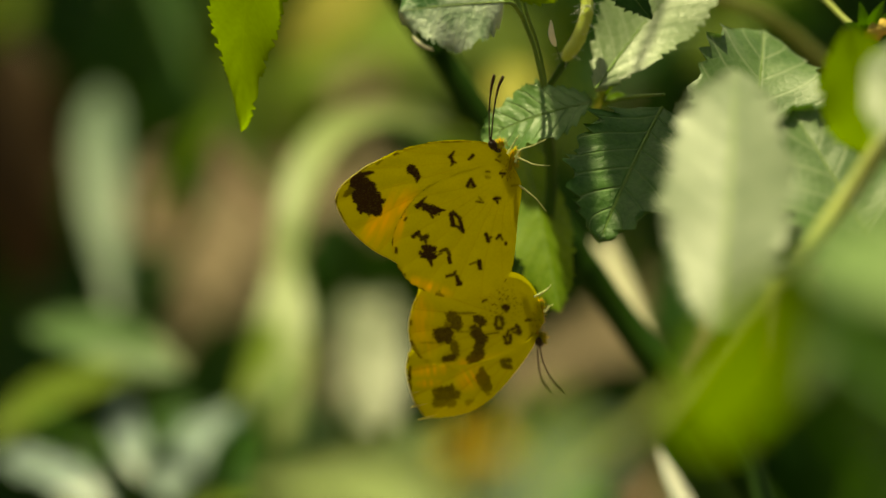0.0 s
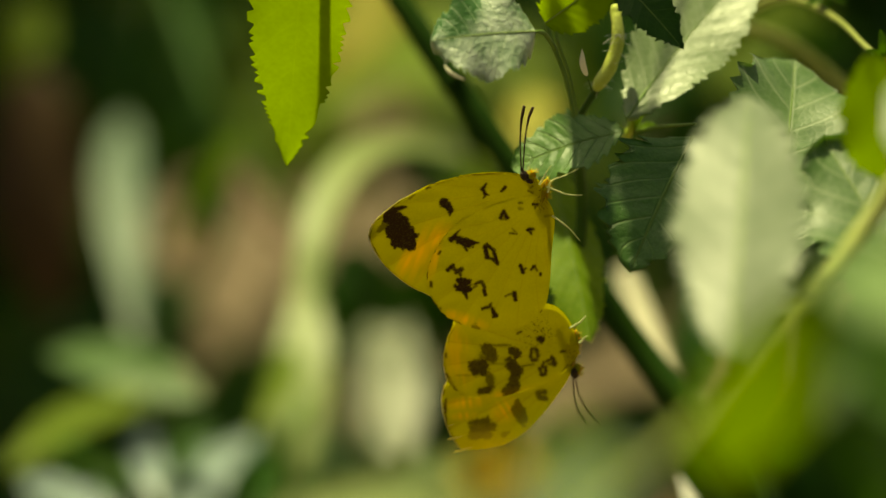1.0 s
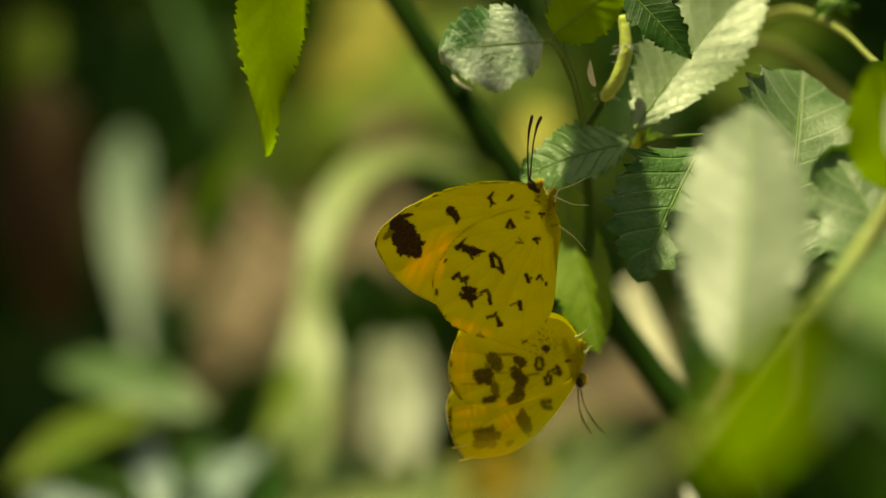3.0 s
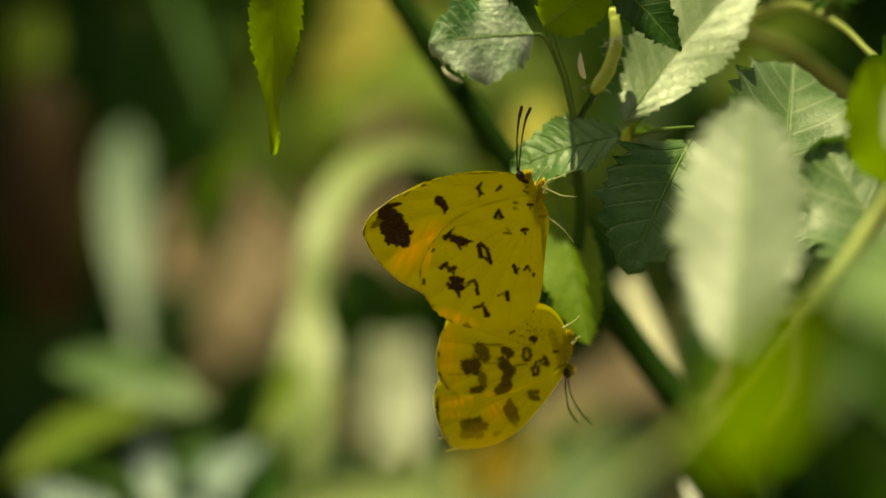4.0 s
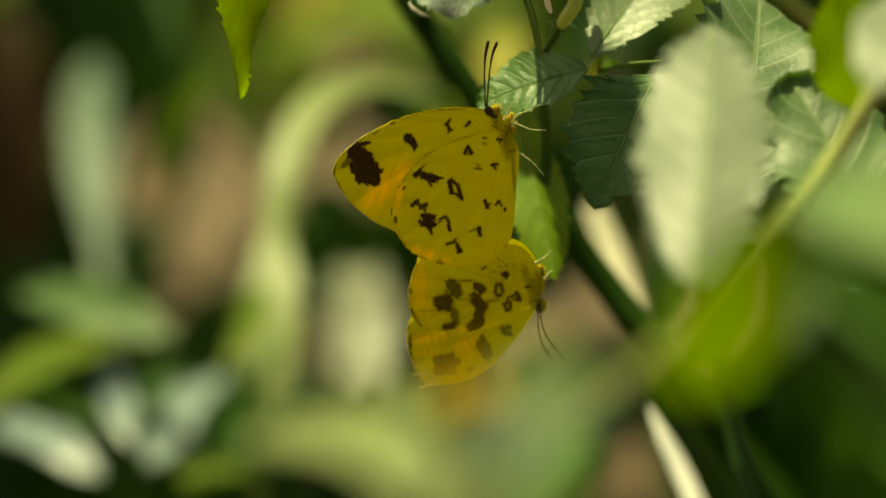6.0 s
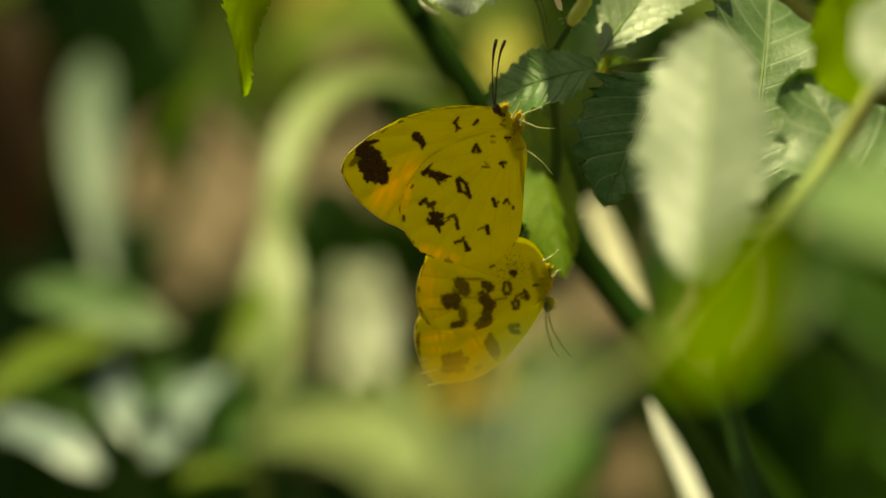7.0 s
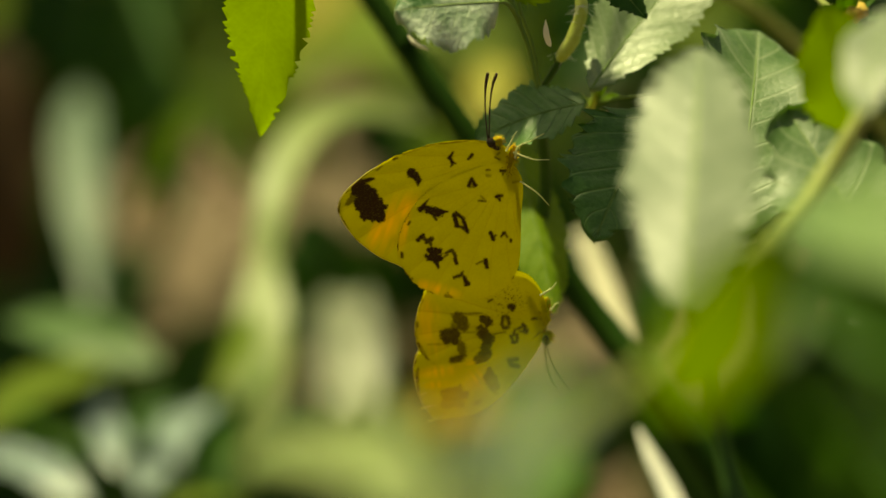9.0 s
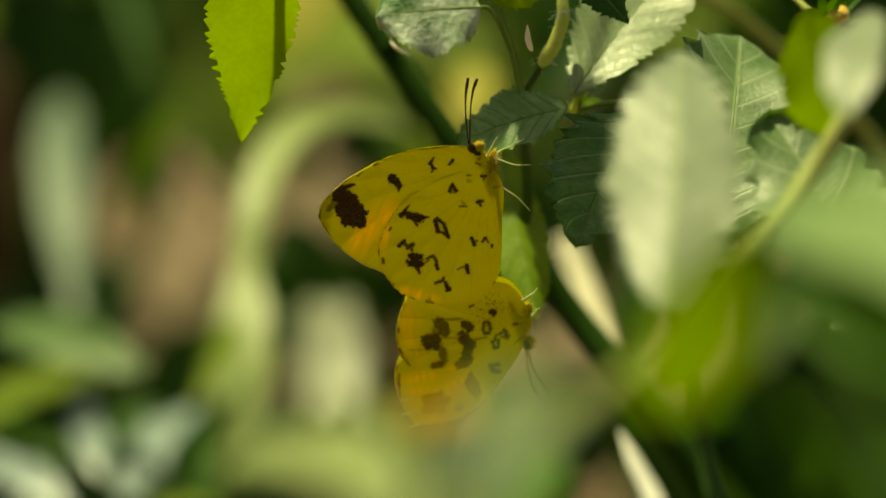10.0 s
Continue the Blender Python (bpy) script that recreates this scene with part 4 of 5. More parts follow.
def hanging_leaf():
    ob = thing("hanging_shoot", (-23.2, 22.7, 478.0), "thin lime-green toothed leaf hanging from a shoot, lit through", "leaf shoot")
    part("stem", tube([(-106.0, -55.1, -49.0), (-100.8, 22.0, 301.6), (-82.0, 38.0, 448.5), (-59.2, 36.6, 484.1), (-35.4, 30.9, 486.1), (-21.5, 0.0, 480.5), (-19.5, -5.2, 472.8)], (2.0, 1.6, 1.2, 1.0, 0.7, 0.5, 0.4), 8, 10), STEM_GREEN, ob)
    twisting = leaf(ob, (-19.5, -5.3, 473.0), (-23.7, 15.9, 430.1), (0.00, -1.02, 0.05), 12.43, LEAF_LIME, rib=False, relief=.4, teeth=26, tooth=.075, fold=.03, bend=.02, peak=.42, seed=21)
    return ob, twisting


HANGING, TWISTING = hanging_leaf()


def flower_head():
    ob = thing("composite_flower", (48.8, 17.5, 465.6), "small orange flower head with green bracts on a thin stalk", "flower")
    part("stalk", tube([(125.2, 64.2, 16.0), (110.0, 92.0, 240.0), (90.0, 98.0, 340.0), (68.0, 100.0, 398.0), (44.0, 90.0, 426.0), (33.0, 76.0, 434.0), (33.1, 62.3, 438.2), (37.9, 48.9, 442.6), (42.5, 34.6, 443.0), (45.2, 24.0, 441.9), (47.5, 19.5, 440.3)], (1.6, 1.4, 1.1, 0.9, 0.8, 0.75, 0.7, 0.6, 0.45, 0.36, 0.36, 0.5), 8, 10), STEM_LIT, ob)
    part("disc", tube([(47.5, 19.5, 440.3), (48.6, 18.7, 441.2), (49.9, 17.9, 442.0)], (0.6, 1.1, 0.9), 12, 6, .5), ANTHER, ob, "orange floret disc")
    part("bud", tube([(40.2, 39.1, 444.4), (41.5, 38.2, 445.2), (43.0, 37.3, 445.6)], (0.5, 1.3, 0.7), 10, 6, .4), STEM_GREEN, ob, "closed green flower bud")
    for x, y in ((1360, -30), (1430, -76), (1448, -52), (1432, -34), (1400, -28)):
        leaf(ob, (41.7, 37.3, 445.4), tuple(p + (x - 1396) * q for p, q in zip((41.7, 37.3, 445.4), (0.068, 0.0, 0.0)))[:2] + ((41.7, 37.3, 445.4)[2] - (y + 54) * 0.066,), (0.00, -0.90, 0.53), 1.1, LEAF, teeth=0, rib=False, name="bract", cols=3, fold=.3)
    rnd = random.Random(8)
    for i in range(9):
        w = i * 0.7
        leaf(ob, (47.7, 19.5, 440.5), tuple(a + b for a, b in zip((47.7, 19.5, 440.5), (4.2 * math.cos(w) + 1.2, -1 + rnd.uniform(-1.5, 1.5), 4.2 * math.sin(w) + .6))), (0.00, -0.90, 0.53), 1.5, LEAF, teeth=0, rib=False, name="bract", cols=3, fold=.3)
    return ob


flower_head()


# ---- near plants, out of focus before the butterflies ----
def near_plants():
    a = thing("pale_leaf_shoot", (28.2, -185.8, 0.0), "shoot with a pale felted toothed leaf standing upright", "leaf shoot", "near shoots")
    part("stem", tube([(28.2, -185.8, -35.7), (38.0, -96.3, 323.2), (29.5, -48.4, 411.7), (24.7, -71.8, 429.3)], (2.0, 1.6, 1.0, 0.7), 8, 8), STEM_DARK, a)
    leaf(a, (24.7, -71.9, 429.0), (27.9, -36.1, 448.5), (0.05, -0.57, 0.81), 15.29, LEAF_WHITE, relief=.3, teeth=25, tooth=.16, fold=-.09, bend=.05, peak=.5, full=.5, seed=31, wave=.03)
    b = thing("yellow_stem_weed", (6.5, -91.9, 382.0), "weed with a smooth yellow-green stem and drooping leaves", "weed", "near shoots")
    part("stem", tube([(-23.2, -250.7, 34.5), (-13.6, -175.3, 337.1), (-0.3, -196.4, 438.3), (3.2, -190.3, 442.2), (10.4, -179.0, 446.2), (19.6, -138.6, 442.5), (31.1, -69.0, 432.6), (38.7, -49.7, 435.5), (44.3, -43.9, 442.3), (48.0, -40.0, 449.7)], (2.2, 1.8, 1.0, 0.8, 0.5, 0.6, .85, 1.0, 1.0, 0.8), 10, 10), STEM_LIT, b)
    leaf(b, (41.0, -37.0, 453.3), (43.6, -30.5, 438.1), (0.20, -1.02, 0.05), 9.94, LEAF_MOSS, teeth=10, tooth=.1, fold=.2, seed=33, peak=.45, full=.6)
    leaf(b, (41.6, -79.0, 450.3), (46.2, -58.8, 457.2), (-0.20, -0.51, 0.85), 6.83, LEAF_WHITE, teeth=10, seed=34)
    leaf(b, (24.5, -189.4, 466.0), (18.6, -183.3, 449.5), (0.1, -1.04, -0.05), 8.49, LEAF_MOSS, rib=False, relief=0.0, fold=.02, teeth=9, tooth=.08, wave=.03, seed=35, full=.5, peak=.55)
    leaf(b, (38.1, -155.4, 457.8), (29.4, -139.1, 440.6), (-0.1, -0.65, 0.72), 9.6, LEAF_DUSTY_GREEN, teeth=12, tooth=.05, seed=98, full=.6)
    leaf(b, (36.4, -120.8, 431.3), (35.8, -112.7, 422.4), (0.1, -0.9, 0.3), 2.08, LEAF_DEEP_SHADED, rib=False, teeth=9, seed=99, full=.6)
    leaf(b, (43.7, -192.5, 453.9), (29.0, -161.1, 455.9), (-0.20, -0.53, 0.75), 12.05, LEAF, teeth=12, tooth=.05, seed=48, full=.6)
    leaf(b, (43.7, -190.9, 460.5), (28.1, -160.1, 460.0), (-0.20, -0.51, 0.85), 11.61, LEAF_HAIRY, teeth=12, tooth=.05, seed=36, full=.6)
    leaf(b, (47.8, -150.9, 434.9), (31.0, -172.1, 453.2), (-0.20, -0.68, 0.58), 11.81, LEAF, teeth=12, tooth=.05, seed=37)
    # three dark filler leaves: shade low on the right put into their colour
    leaf(b, (24.1, 115.6, 366.9), (49.7, 109.7, 363.8), (0.10, -0.85, -0.51), 16.40, LEAF_DEEP_SHADED, rib=False, relief=0.0, wave=0.01, teeth=12, seed=38, full=.6)
    leaf(b, (42.5, 109.8, 372.6), (63.0, 99.0, 354.0), (0.10, -0.85, -0.51), 28.04, LEAF_DEEP_SHADED, rib=False, relief=0.0, wave=0.01, teeth=12, seed=39, full=.6)
    leaf(b, (30.8, 107.7, 364.3), (49.3, 100.1, 350.4), (0.10, -0.85, -0.51), 17.09, LEAF_DEEP_SHADED, rib=False, relief=0.0, wave=0.01, teeth=12, seed=40, full=.6)
    leaf(b, (45.6, -199.6, 446.2), (32.8, -168.0, 448.7), (-0.20, -0.90, 0.33), 8.82, LEAF, teeth=12, tooth=.05, seed=49, full=.6)
    c = thing("low_weed", (-1.1, -178.9, 405.2), "low weed with soft green leaves and a yellow flower", "weed", "near shoots")
    part("stem", tube([(-1.1, -265.2, 59.0), (-0.6, -193.3, 347.5), (0.7, -162.1, 431.0), (1.4, -183.6, 448.2)], (1.8, 1.4, 0.7, 0.5), 8, 8), STEM_GREEN, c)
    leaf(c, (1.7, -247.6, 460.1), (11.1, -216.7, 460.4), (0.00, -0.63, 0.78), 4.62, LEAF_DUSTY, teeth=12, seed=41, full=.6)
    leaf(c, (-0.3, -180.1, 441.6), (-17.2, -160.2, 438.9), (0, -0.45, 0.88), 7.55, LEAF_CREAM, rib=False, teeth=12, seed=42, full=.6)
    leaf(c, (5.3, -248.3, 457.3), (7.4, -216.0, 462.8), (-0.2, -0.63, 0.78), 4.62, LEAF_OLIVE, teeth=12, seed=43, full=.6)
    leaf(c, (-1.8, -238.6, 455.3), (-6.9, -207.2, 457.0), (0.2, -0.66, 0.68), 4.95, LEAF_CREAM, teeth=12, seed=44, full=.6)
    leaf(c, (2.7, -248.6, 456.2), (4.0, -217.1, 458.5), (0.1, -0.63, 0.78), 3.47, LEAF_OLIVE, teeth=12, seed=45, full=.6)
    leaf(c, (5.6, -152.5, 428.4), (12.4, -131.2, 431.0), (0.10, -0.63, 0.78), 5.40, LEAF, teeth=12, seed=46, full=.6)
    for i in range(7):
        w = i * 2 * math.pi / 7
        leaf(c, (1.4, -183.4, 449.1), tuple(p + q for p, q in zip((1.4, -183.4, 449.1), (3.0 * math.cos(w), 1.0 - 1.5 * math.sin(w), 2.8 * math.sin(w)))), (0.00, -0.39, 0.92), 2.4, PETAL, teeth=0, rib=False, name="petal", cols=3, full=.5)
    d = thing("grass_blade", (27.0, -73.1, 374.9), "pale dry grass blade, bent at a slant", "grass blade")
    part("dry_blade", strap([(49.7, -150.3, 65.2), (43.0, -100.0, 290.0), (28.8, -91.0, 397.9), (27.5, -86.6, 402.9), (23.9, -69.8, 408.6), (22.0, -64.0, 411.2), (20.7, -58.4, 412.9)], (1.9, 1.9, 1.8, 1.8, 1.7, 1.3, 0.2), (-0.50, -0.53, 0.75), fold=.05), STRAW, d)
    return a


PALE_SHOOT = near_plants()


# ---- far plants, out of focus behind the butterflies ----
def far_plants():
    s = thing("woody_weed", (184.2, 64.4, 0.0), "tall weed, its straight green stem darkened to stand for shade", "weed", "far weeds")
    part("stem", tube([(184.2, 64.4, -3.8), (150.0, 70.0, 160.0), (48.5, 50.4, 352.9), (17.9, 61.1, 396.2), (9.9, 63.9, 407.3), (3.1, 66.2, 416.8), (-8.5, 73.1, 432.3), (-15.0, 77.4, 441.1)], (2.5, 2.4, 2.1, 1.9, 1.85, 1.75, 1.7, 1.3), 10, 8, 0.06), STEM_SHADED, s)
    part("node", tube([(-5.1, 69.0, 428.2), (-4.8, 68.9, 427.8), (-4.5, 68.8, 427.4)], (1.75, 2.05, 1.8), 10, 6), STEM_SHADED, s)
    part("node", tube([(14.3, 62.3, 401.2), (14.6, 62.2, 400.8), (14.9, 62.1, 400.4)], (1.75, 2.05, 1.8), 10, 6), STEM_SHADED, s)
    g = thing("dry_stalk", (27.8, 77.6, 317.8), "thick pale dry stalk leaning beside a weed", "dry stalk")
    part("stalk", tube([(149.7, 30.3, 45.4), (68.5, 60.9, 292.4), (38.3, 74.7, 363.9), (29.1, 85.2, 381.4)], (1.6, 1.5, 1.4, 1.2), 10, 8), STEM_DARK, g)
    part("sheath", strap([(20.5, 140.9, 385.4), (22.1, 120.3, 385.4), (23.6, 99.6, 385.1), (25.3, 78.8, 384.6)], (2.0, 3.0, 3.3, 2.8), (-0.25, -0.62, 0.75), fold=.3), DRY, g, "pale papery dry sheath")
    w = thing("broad_leaf_weed", (-47.5, 258.8, 217.9), "tall weed with broad pale leaves on long stalks", "weed", "far weeds")
    part("stem", tube([(-88.8, 207.0, -72.5), (-72.7, 272.6, 190.7), (-55.0, 289.8, 300.8), (-51.9, 288.3, 336.1), (-43.1, 294.7, 361.8), (-47.5, 298.7, 378.0), (-59.3, 334.7, 398.4)], (2.4, 2.2, 1.8, 1.4, 1.2, 1), 8, 8), STEM_DARK, w)
    leaf(w, (-57.7, 267.8, 337.1), (-65.5, 346.3, 362.9), (-0.15, -0.66, 0.72), 9.19, LEAF_DUSTY, teeth=8, peak=.58, full=.55, seed=51)
    leaf(w, (-37.0, 219.0, 389.3), (-47.4, 214.4, 371.0), (-0.35, -0.75, 0.45), 5.36, LEAF_MOSS, teeth=8, seed=52)
    leaf(w, (-43.3, 257.1, 376.8), (-47.3, 242.9, 361.4), (0.5, -0.95, -0.05), 3.17, LEAF_DEEP_SHADED, teeth=8, seed=96)
    leaf(w, (-41.8, 179.5, 354.8), (-68.0, 210.2, 354.2), (0.0, -0.72, 0.6), 10.34, LEAF_DUSTY_GREEN, teeth=7, tooth=.12, seed=53)
    leaf(w, (-44.7, 368.5, 368.9), (-38.0, 352.3, 345.5), (-0.2, -0.8, 0.5), 12.65, LEAF_OLIVE_DARK, teeth=7, seed=61)
    leaf(w, (-73.8, 196.0, 338.8), (-50.8, 246.9, 335.8), (-0.1, -0.60, 0.72), 8.37, LEAF_OLIVE, teeth=8, seed=54)
    leaf(w, (-47.3, 170.7, 340.2), (-52.4, 198.0, 346.8), (-0.4, -0.62, 0.68), 6.59, LEAF_SKY_SHEEN, teeth=5, tooth=.2, wave=.12, seed=55)
    leaf(w, (-45.4, 169.8, 336.7), (-34.5, 207.2, 341.9), (-0.1, -0.55, 0.80), 9.08, LEAF_SKY_SHEEN, teeth=5, tooth=.2, wave=.12, seed=56)
    leaf(w, (-52.6, 169.6, 335.8), (-72.0, 195.6, 337.1), (0.0, -0.5, 0.85), 8.33, LEAF_SKY_SHEEN, teeth=5, tooth=.2, wave=.12, seed=57)
    leaf(w, (-40.7, 169.4, 335.0), (-28.8, 193.5, 328.1), (0.0, -0.5, 0.85), 6.07, LEAF_OLIVE, teeth=5, tooth=.2, seed=91)
    leaf(w, (-68.3, 225.6, 333.6), (-55.0, 204.8, 332.6), (0.1, -0.6, 0.75), 5.42, LEAF, teeth=5, tooth=.2, seed=92)
    # the darkest leaves from here fill shaded gaps, shade put into their colour
    leaf(w, (-47.5, 245.8, 331.8), (-43.6, 222.6, 321.2), (0.1, -1.0, 0.05), 12.04, LEAF_DEEP_SHADED, teeth=5, tooth=.2, seed=93)
    leaf(w, (-35.0, 287.1, 331.9), (-52.0, 265.0, 325.9), (0.0, -1.02, 0.05), 14.56, LEAF_DEEP_SHADED, teeth=8, seed=94)
    leaf(w, (-32.3, 264.1, 322.2), (-38.1, 231.8, 316.5), (0.0, -0.95, 0.2), 11.32, LEAF_DEEP_SHADED, teeth=8, seed=74)
    leaf(w, (-52.6, 351.4, 383.0), (-60.4, 343.9, 353.3), (0.0, -0.95, 0.25), 21.79, LEAF_DEEP_SHADED, teeth=8, seed=58)
    leaf(w, (-69.7, 371.2, 380.3), (-75.5, 365.3, 356.6), (0.0, -0.95, 0.2), 20.14, LEAF_DEEP_SHADED, teeth=8, seed=59)
    leaf(w, (-41.4, 322.1, 389.6), (-45.9, 316.0, 365.3), (0.2, -0.85, 0.5), 9.04, LEAF_OLIVE_DARK, teeth=8, seed=95)
    leaf(w, (-79.2, 357.6, 325.7), (-68.9, 342.4, 305.8), (0.0, -1.02, 0.05), 16.87, LEAF_DEEP_SHADED, teeth=8, seed=75)
    leaf(w, (-78.0, 322.0, 389.6), (-84.1, 318.4, 375.0), (0.1, -0.66, 0.68), 11.05, LEAF_OLIVE, teeth=8, seed=78)
    # fills the shaded brown at the left, shade put into its colour
    part("dead_leaf", blade((-82.2, 348.5, 371.9), (-78.5, 337.0, 325.6), (0.00, -1.0, -0.3), 21.79, teeth=6, seed=77), LITTER_SHADED, w, "brown withered leaf, background shade put into its dark colour")
    part("dead_leaf", blade((-48.6, 274.4, 363.6), (-48.1, 261.4, 353.0), (0.30, -0.9, 0.1), 4.03, teeth=6, seed=79), LITTER, w, "brown withered leaf")
    part("twig", tube([(-41.4, 257.5, 378.6), (-35.3, 255.6, 370.9), (-28.3, 253.9, 364.0)], (0.9, 1.1, 0.8), 8, 6), STEM_GREEN, w)
    part("twig", tube([(-44.3, 276.1, 370.6), (-39.0, 274.4, 363.6), (-32.3, 272.6, 356.2)], (0.6, 0.8, 0.5), 8, 6), LITTER, w)
    k = thing("strap_leaf_weed", (-22.7, 154.0, 252.4), "weed with a long arching strap leaf and hanging blades", "weed", "far weeds")
    part("stem", tube([(10.9, 144.4, -75.7), (7.0, 207.6, 219.4), (5.9, 207.9, 344.3), (4.1, 211.0, 377.5), (0.7, 202.7, 385.7)], (2.2, 2.0, 1.6, 1.2, 0.9), 8, 8), STEM_GREEN, k)
    part("arching_leaf", strap([(0.7, 202.7, 385.7), (-3.2, 193.7, 390.7), (-8.8, 189.0, 392.7), (-14.6, 181.1, 394.1), (-19.1, 173.6, 393.3), (-22.3, 165.7, 390.2), (-24.2, 158.3, 385.5), (-25.3, 152.8, 380.1)], (1.8, 3.2, 4.4, 5.6, 6.4, 6.2, 5.4, 4.6), (-0.25, -0.75, 0.62), fold=.2), LEAF_CREAM, k)
    leaf(k, (-26.7, 214.3, 370.3), (-27.0, 176.7, 343.6), (-0.1, -0.62, 0.78), 10.16, LEAF_CREAM, teeth=8, seed=62, peak=.68, full=.55)
    leaf(k, (-28.2, 181.4, 362.3), (-34.0, 158.9, 354.8), (0.2, -0.8, 0.51), 4.75, LEAF_OLIVE, teeth=8, seed=73)
    leaf(k, (-16.4, 289.4, 341.0), (-14.2, 244.5, 325.8), (0.1, -0.6, 0.78), 12.48, LEAF_FELT, teeth=8, seed=63, full=.42, peak=.6)
    # two near-black leaves stand in for a shaded hole between the blades
    leaf(k, (-24.5, 272.7, 356.6), (-12.9, 269.3, 342.7), (0.0, -1.02, 0.05), 13.44, LEAF_DEEP_SHADED, teeth=8, seed=64)
    leaf(k, (-8.5, 246.9, 377.1), (-0.6, 246.1, 373.8), (0.0, -0.9, 0.3), 5.56, LEAF_DEEP_SHADED, teeth=8, seed=97)
    part("stem", tube([(-22.7, 150.0, -60.0), (-24.0, 170.0, 200.0), (-28.2, 155.1, 339.8), (-25.2, 160.4, 360.9)], (1.6, 1.4, 1.2, 0.9), 8, 8), STEM_GREEN, k)
    leaf(k, (10.5, 225.6, 374.1), (-5.8, 227.1, 380.2), (0.00, -0.90, 0.53), 7.21, LEAF_LIME, teeth=8, seed=65)
    y = thing("yellowing_weed", (7.1, 216.9, 215.3), "weed with yellowing leaves in the sun", "weed", "far weeds")
    part("stem", tube([(50.7, 182.8, -87.0), (45.8, 254.1, 198.9), (32.2, 268.0, 337.5), (16.5, 259.7, 378.6), (10.9, 266.5, 405.9)], (2.4, 2, 1.6, 1.2, 0.8), 8, 8), STEM_GREEN, y)
    leaf(y, (7.1, 237.2, 379.3), (10.2, 269.2, 383.8), (0.00, -0.51, 0.85), 7.95, LEAF_YELLOW, teeth=8, seed=66)
    leaf(y, (-12.5, 322.9, 392.4), (-29.9, 328.3, 372.8), (0.00, -0.45, 0.88), 24.10, LEAF_YELLOW, teeth=8, seed=67)
    leaf(y, (-13.5, 321.9, 388.5), (-22.9, 333.2, 371.7), (0.00, -0.63, 0.78), 12.05, LEAF_YELLOW, teeth=8, seed=76)
    leaf(y, (6.8, 340.4, 379.7), (-36.1, 355.9, 359.5), (0.00, -0.45, 0.88), 27.12, LEAF_OLIVE, teeth=8, seed=68)
    # the darkest leaves here carry background shade in their colour
    leaf(y, (40.2, 332.0, 387.6), (17.7, 316.8, 368.0), (0.00, -0.82, 0.41), 20.09, LEAF_DEEP_SHADED, teeth=8, seed=69)
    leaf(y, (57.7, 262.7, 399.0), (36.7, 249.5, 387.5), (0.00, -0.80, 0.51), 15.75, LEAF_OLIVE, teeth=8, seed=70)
    leaf(y, (62.6, 251.8, 396.5), (45.9, 250.0, 389.3), (0.00, -0.92, 0.02), 15.75, LEAF_DEEP_SHADED, teeth=8, seed=71)
    leaf(y, (34.4, 155.7, 383.0), (30.6, 140.6, 364.0), (0.00, -0.92, 0.02), 9.78, LEAF_DEEP_SHADED, teeth=8, seed=72)
    return s


WOODY = far_plants()


def shading_bush():
    """An unseen bush, added so that its crown hangs over the undergrowth and keeps it in shade."""
    rnd = random.Random(21)
    ob = thing("bush", (-240, 1050, 0), "unseen leafy bush added to shade the undergrowth", "bush")
    part("trunk", tube([(-240, 1050, -30), (-230, 1000, 250), (-190, 860, 560), (-120, 720, 760)], (14, 12, 9, 6), 10, 8, 0.15), LITTER, ob)
    for tip in ((-330, 480, 800), (60, 520, 820), (260, 640, 800), (-60, 420, 780)):
        part("limb", tube([(-150, 780, 690), ((tip[0] - 150) / 2, (tip[1] + 780) / 2, 790), tip], (6, 4, 2), 8, 6), LITTER, ob)
    bm = bmesh.new()
    for i in range(1100):
        x, y, z = rnd.uniform(-420, 330), rnd.uniform(400, 1000), rnd.uniform(620, 860)
        if ((x + 45) / 420) ** 2 + ((y - 690) / 360) ** 2 > 1 or z > 870 - 150 * (((x + 45) / 420) ** 2 + ((y - 690) / 360) ** 2):
            continue
        if -110 < x + 0.2 * (z - 400) < 40 and y < 700:
            continue
        a, l = rnd.uniform(0, 6.28), rnd.uniform(40, 75)
        blade((x, y, z), (x + l * math.cos(a), y + l * math.sin(a), z - rnd.uniform(5, 25)), (rnd.uniform(-.4, .4), rnd.uniform(-.4, .4), 1), l * .55, teeth=0, cols=2, fold=.2, bend=.08, seed=i, bm=bm)
    part("crown", bm, LEAF, ob)


shading_bush()


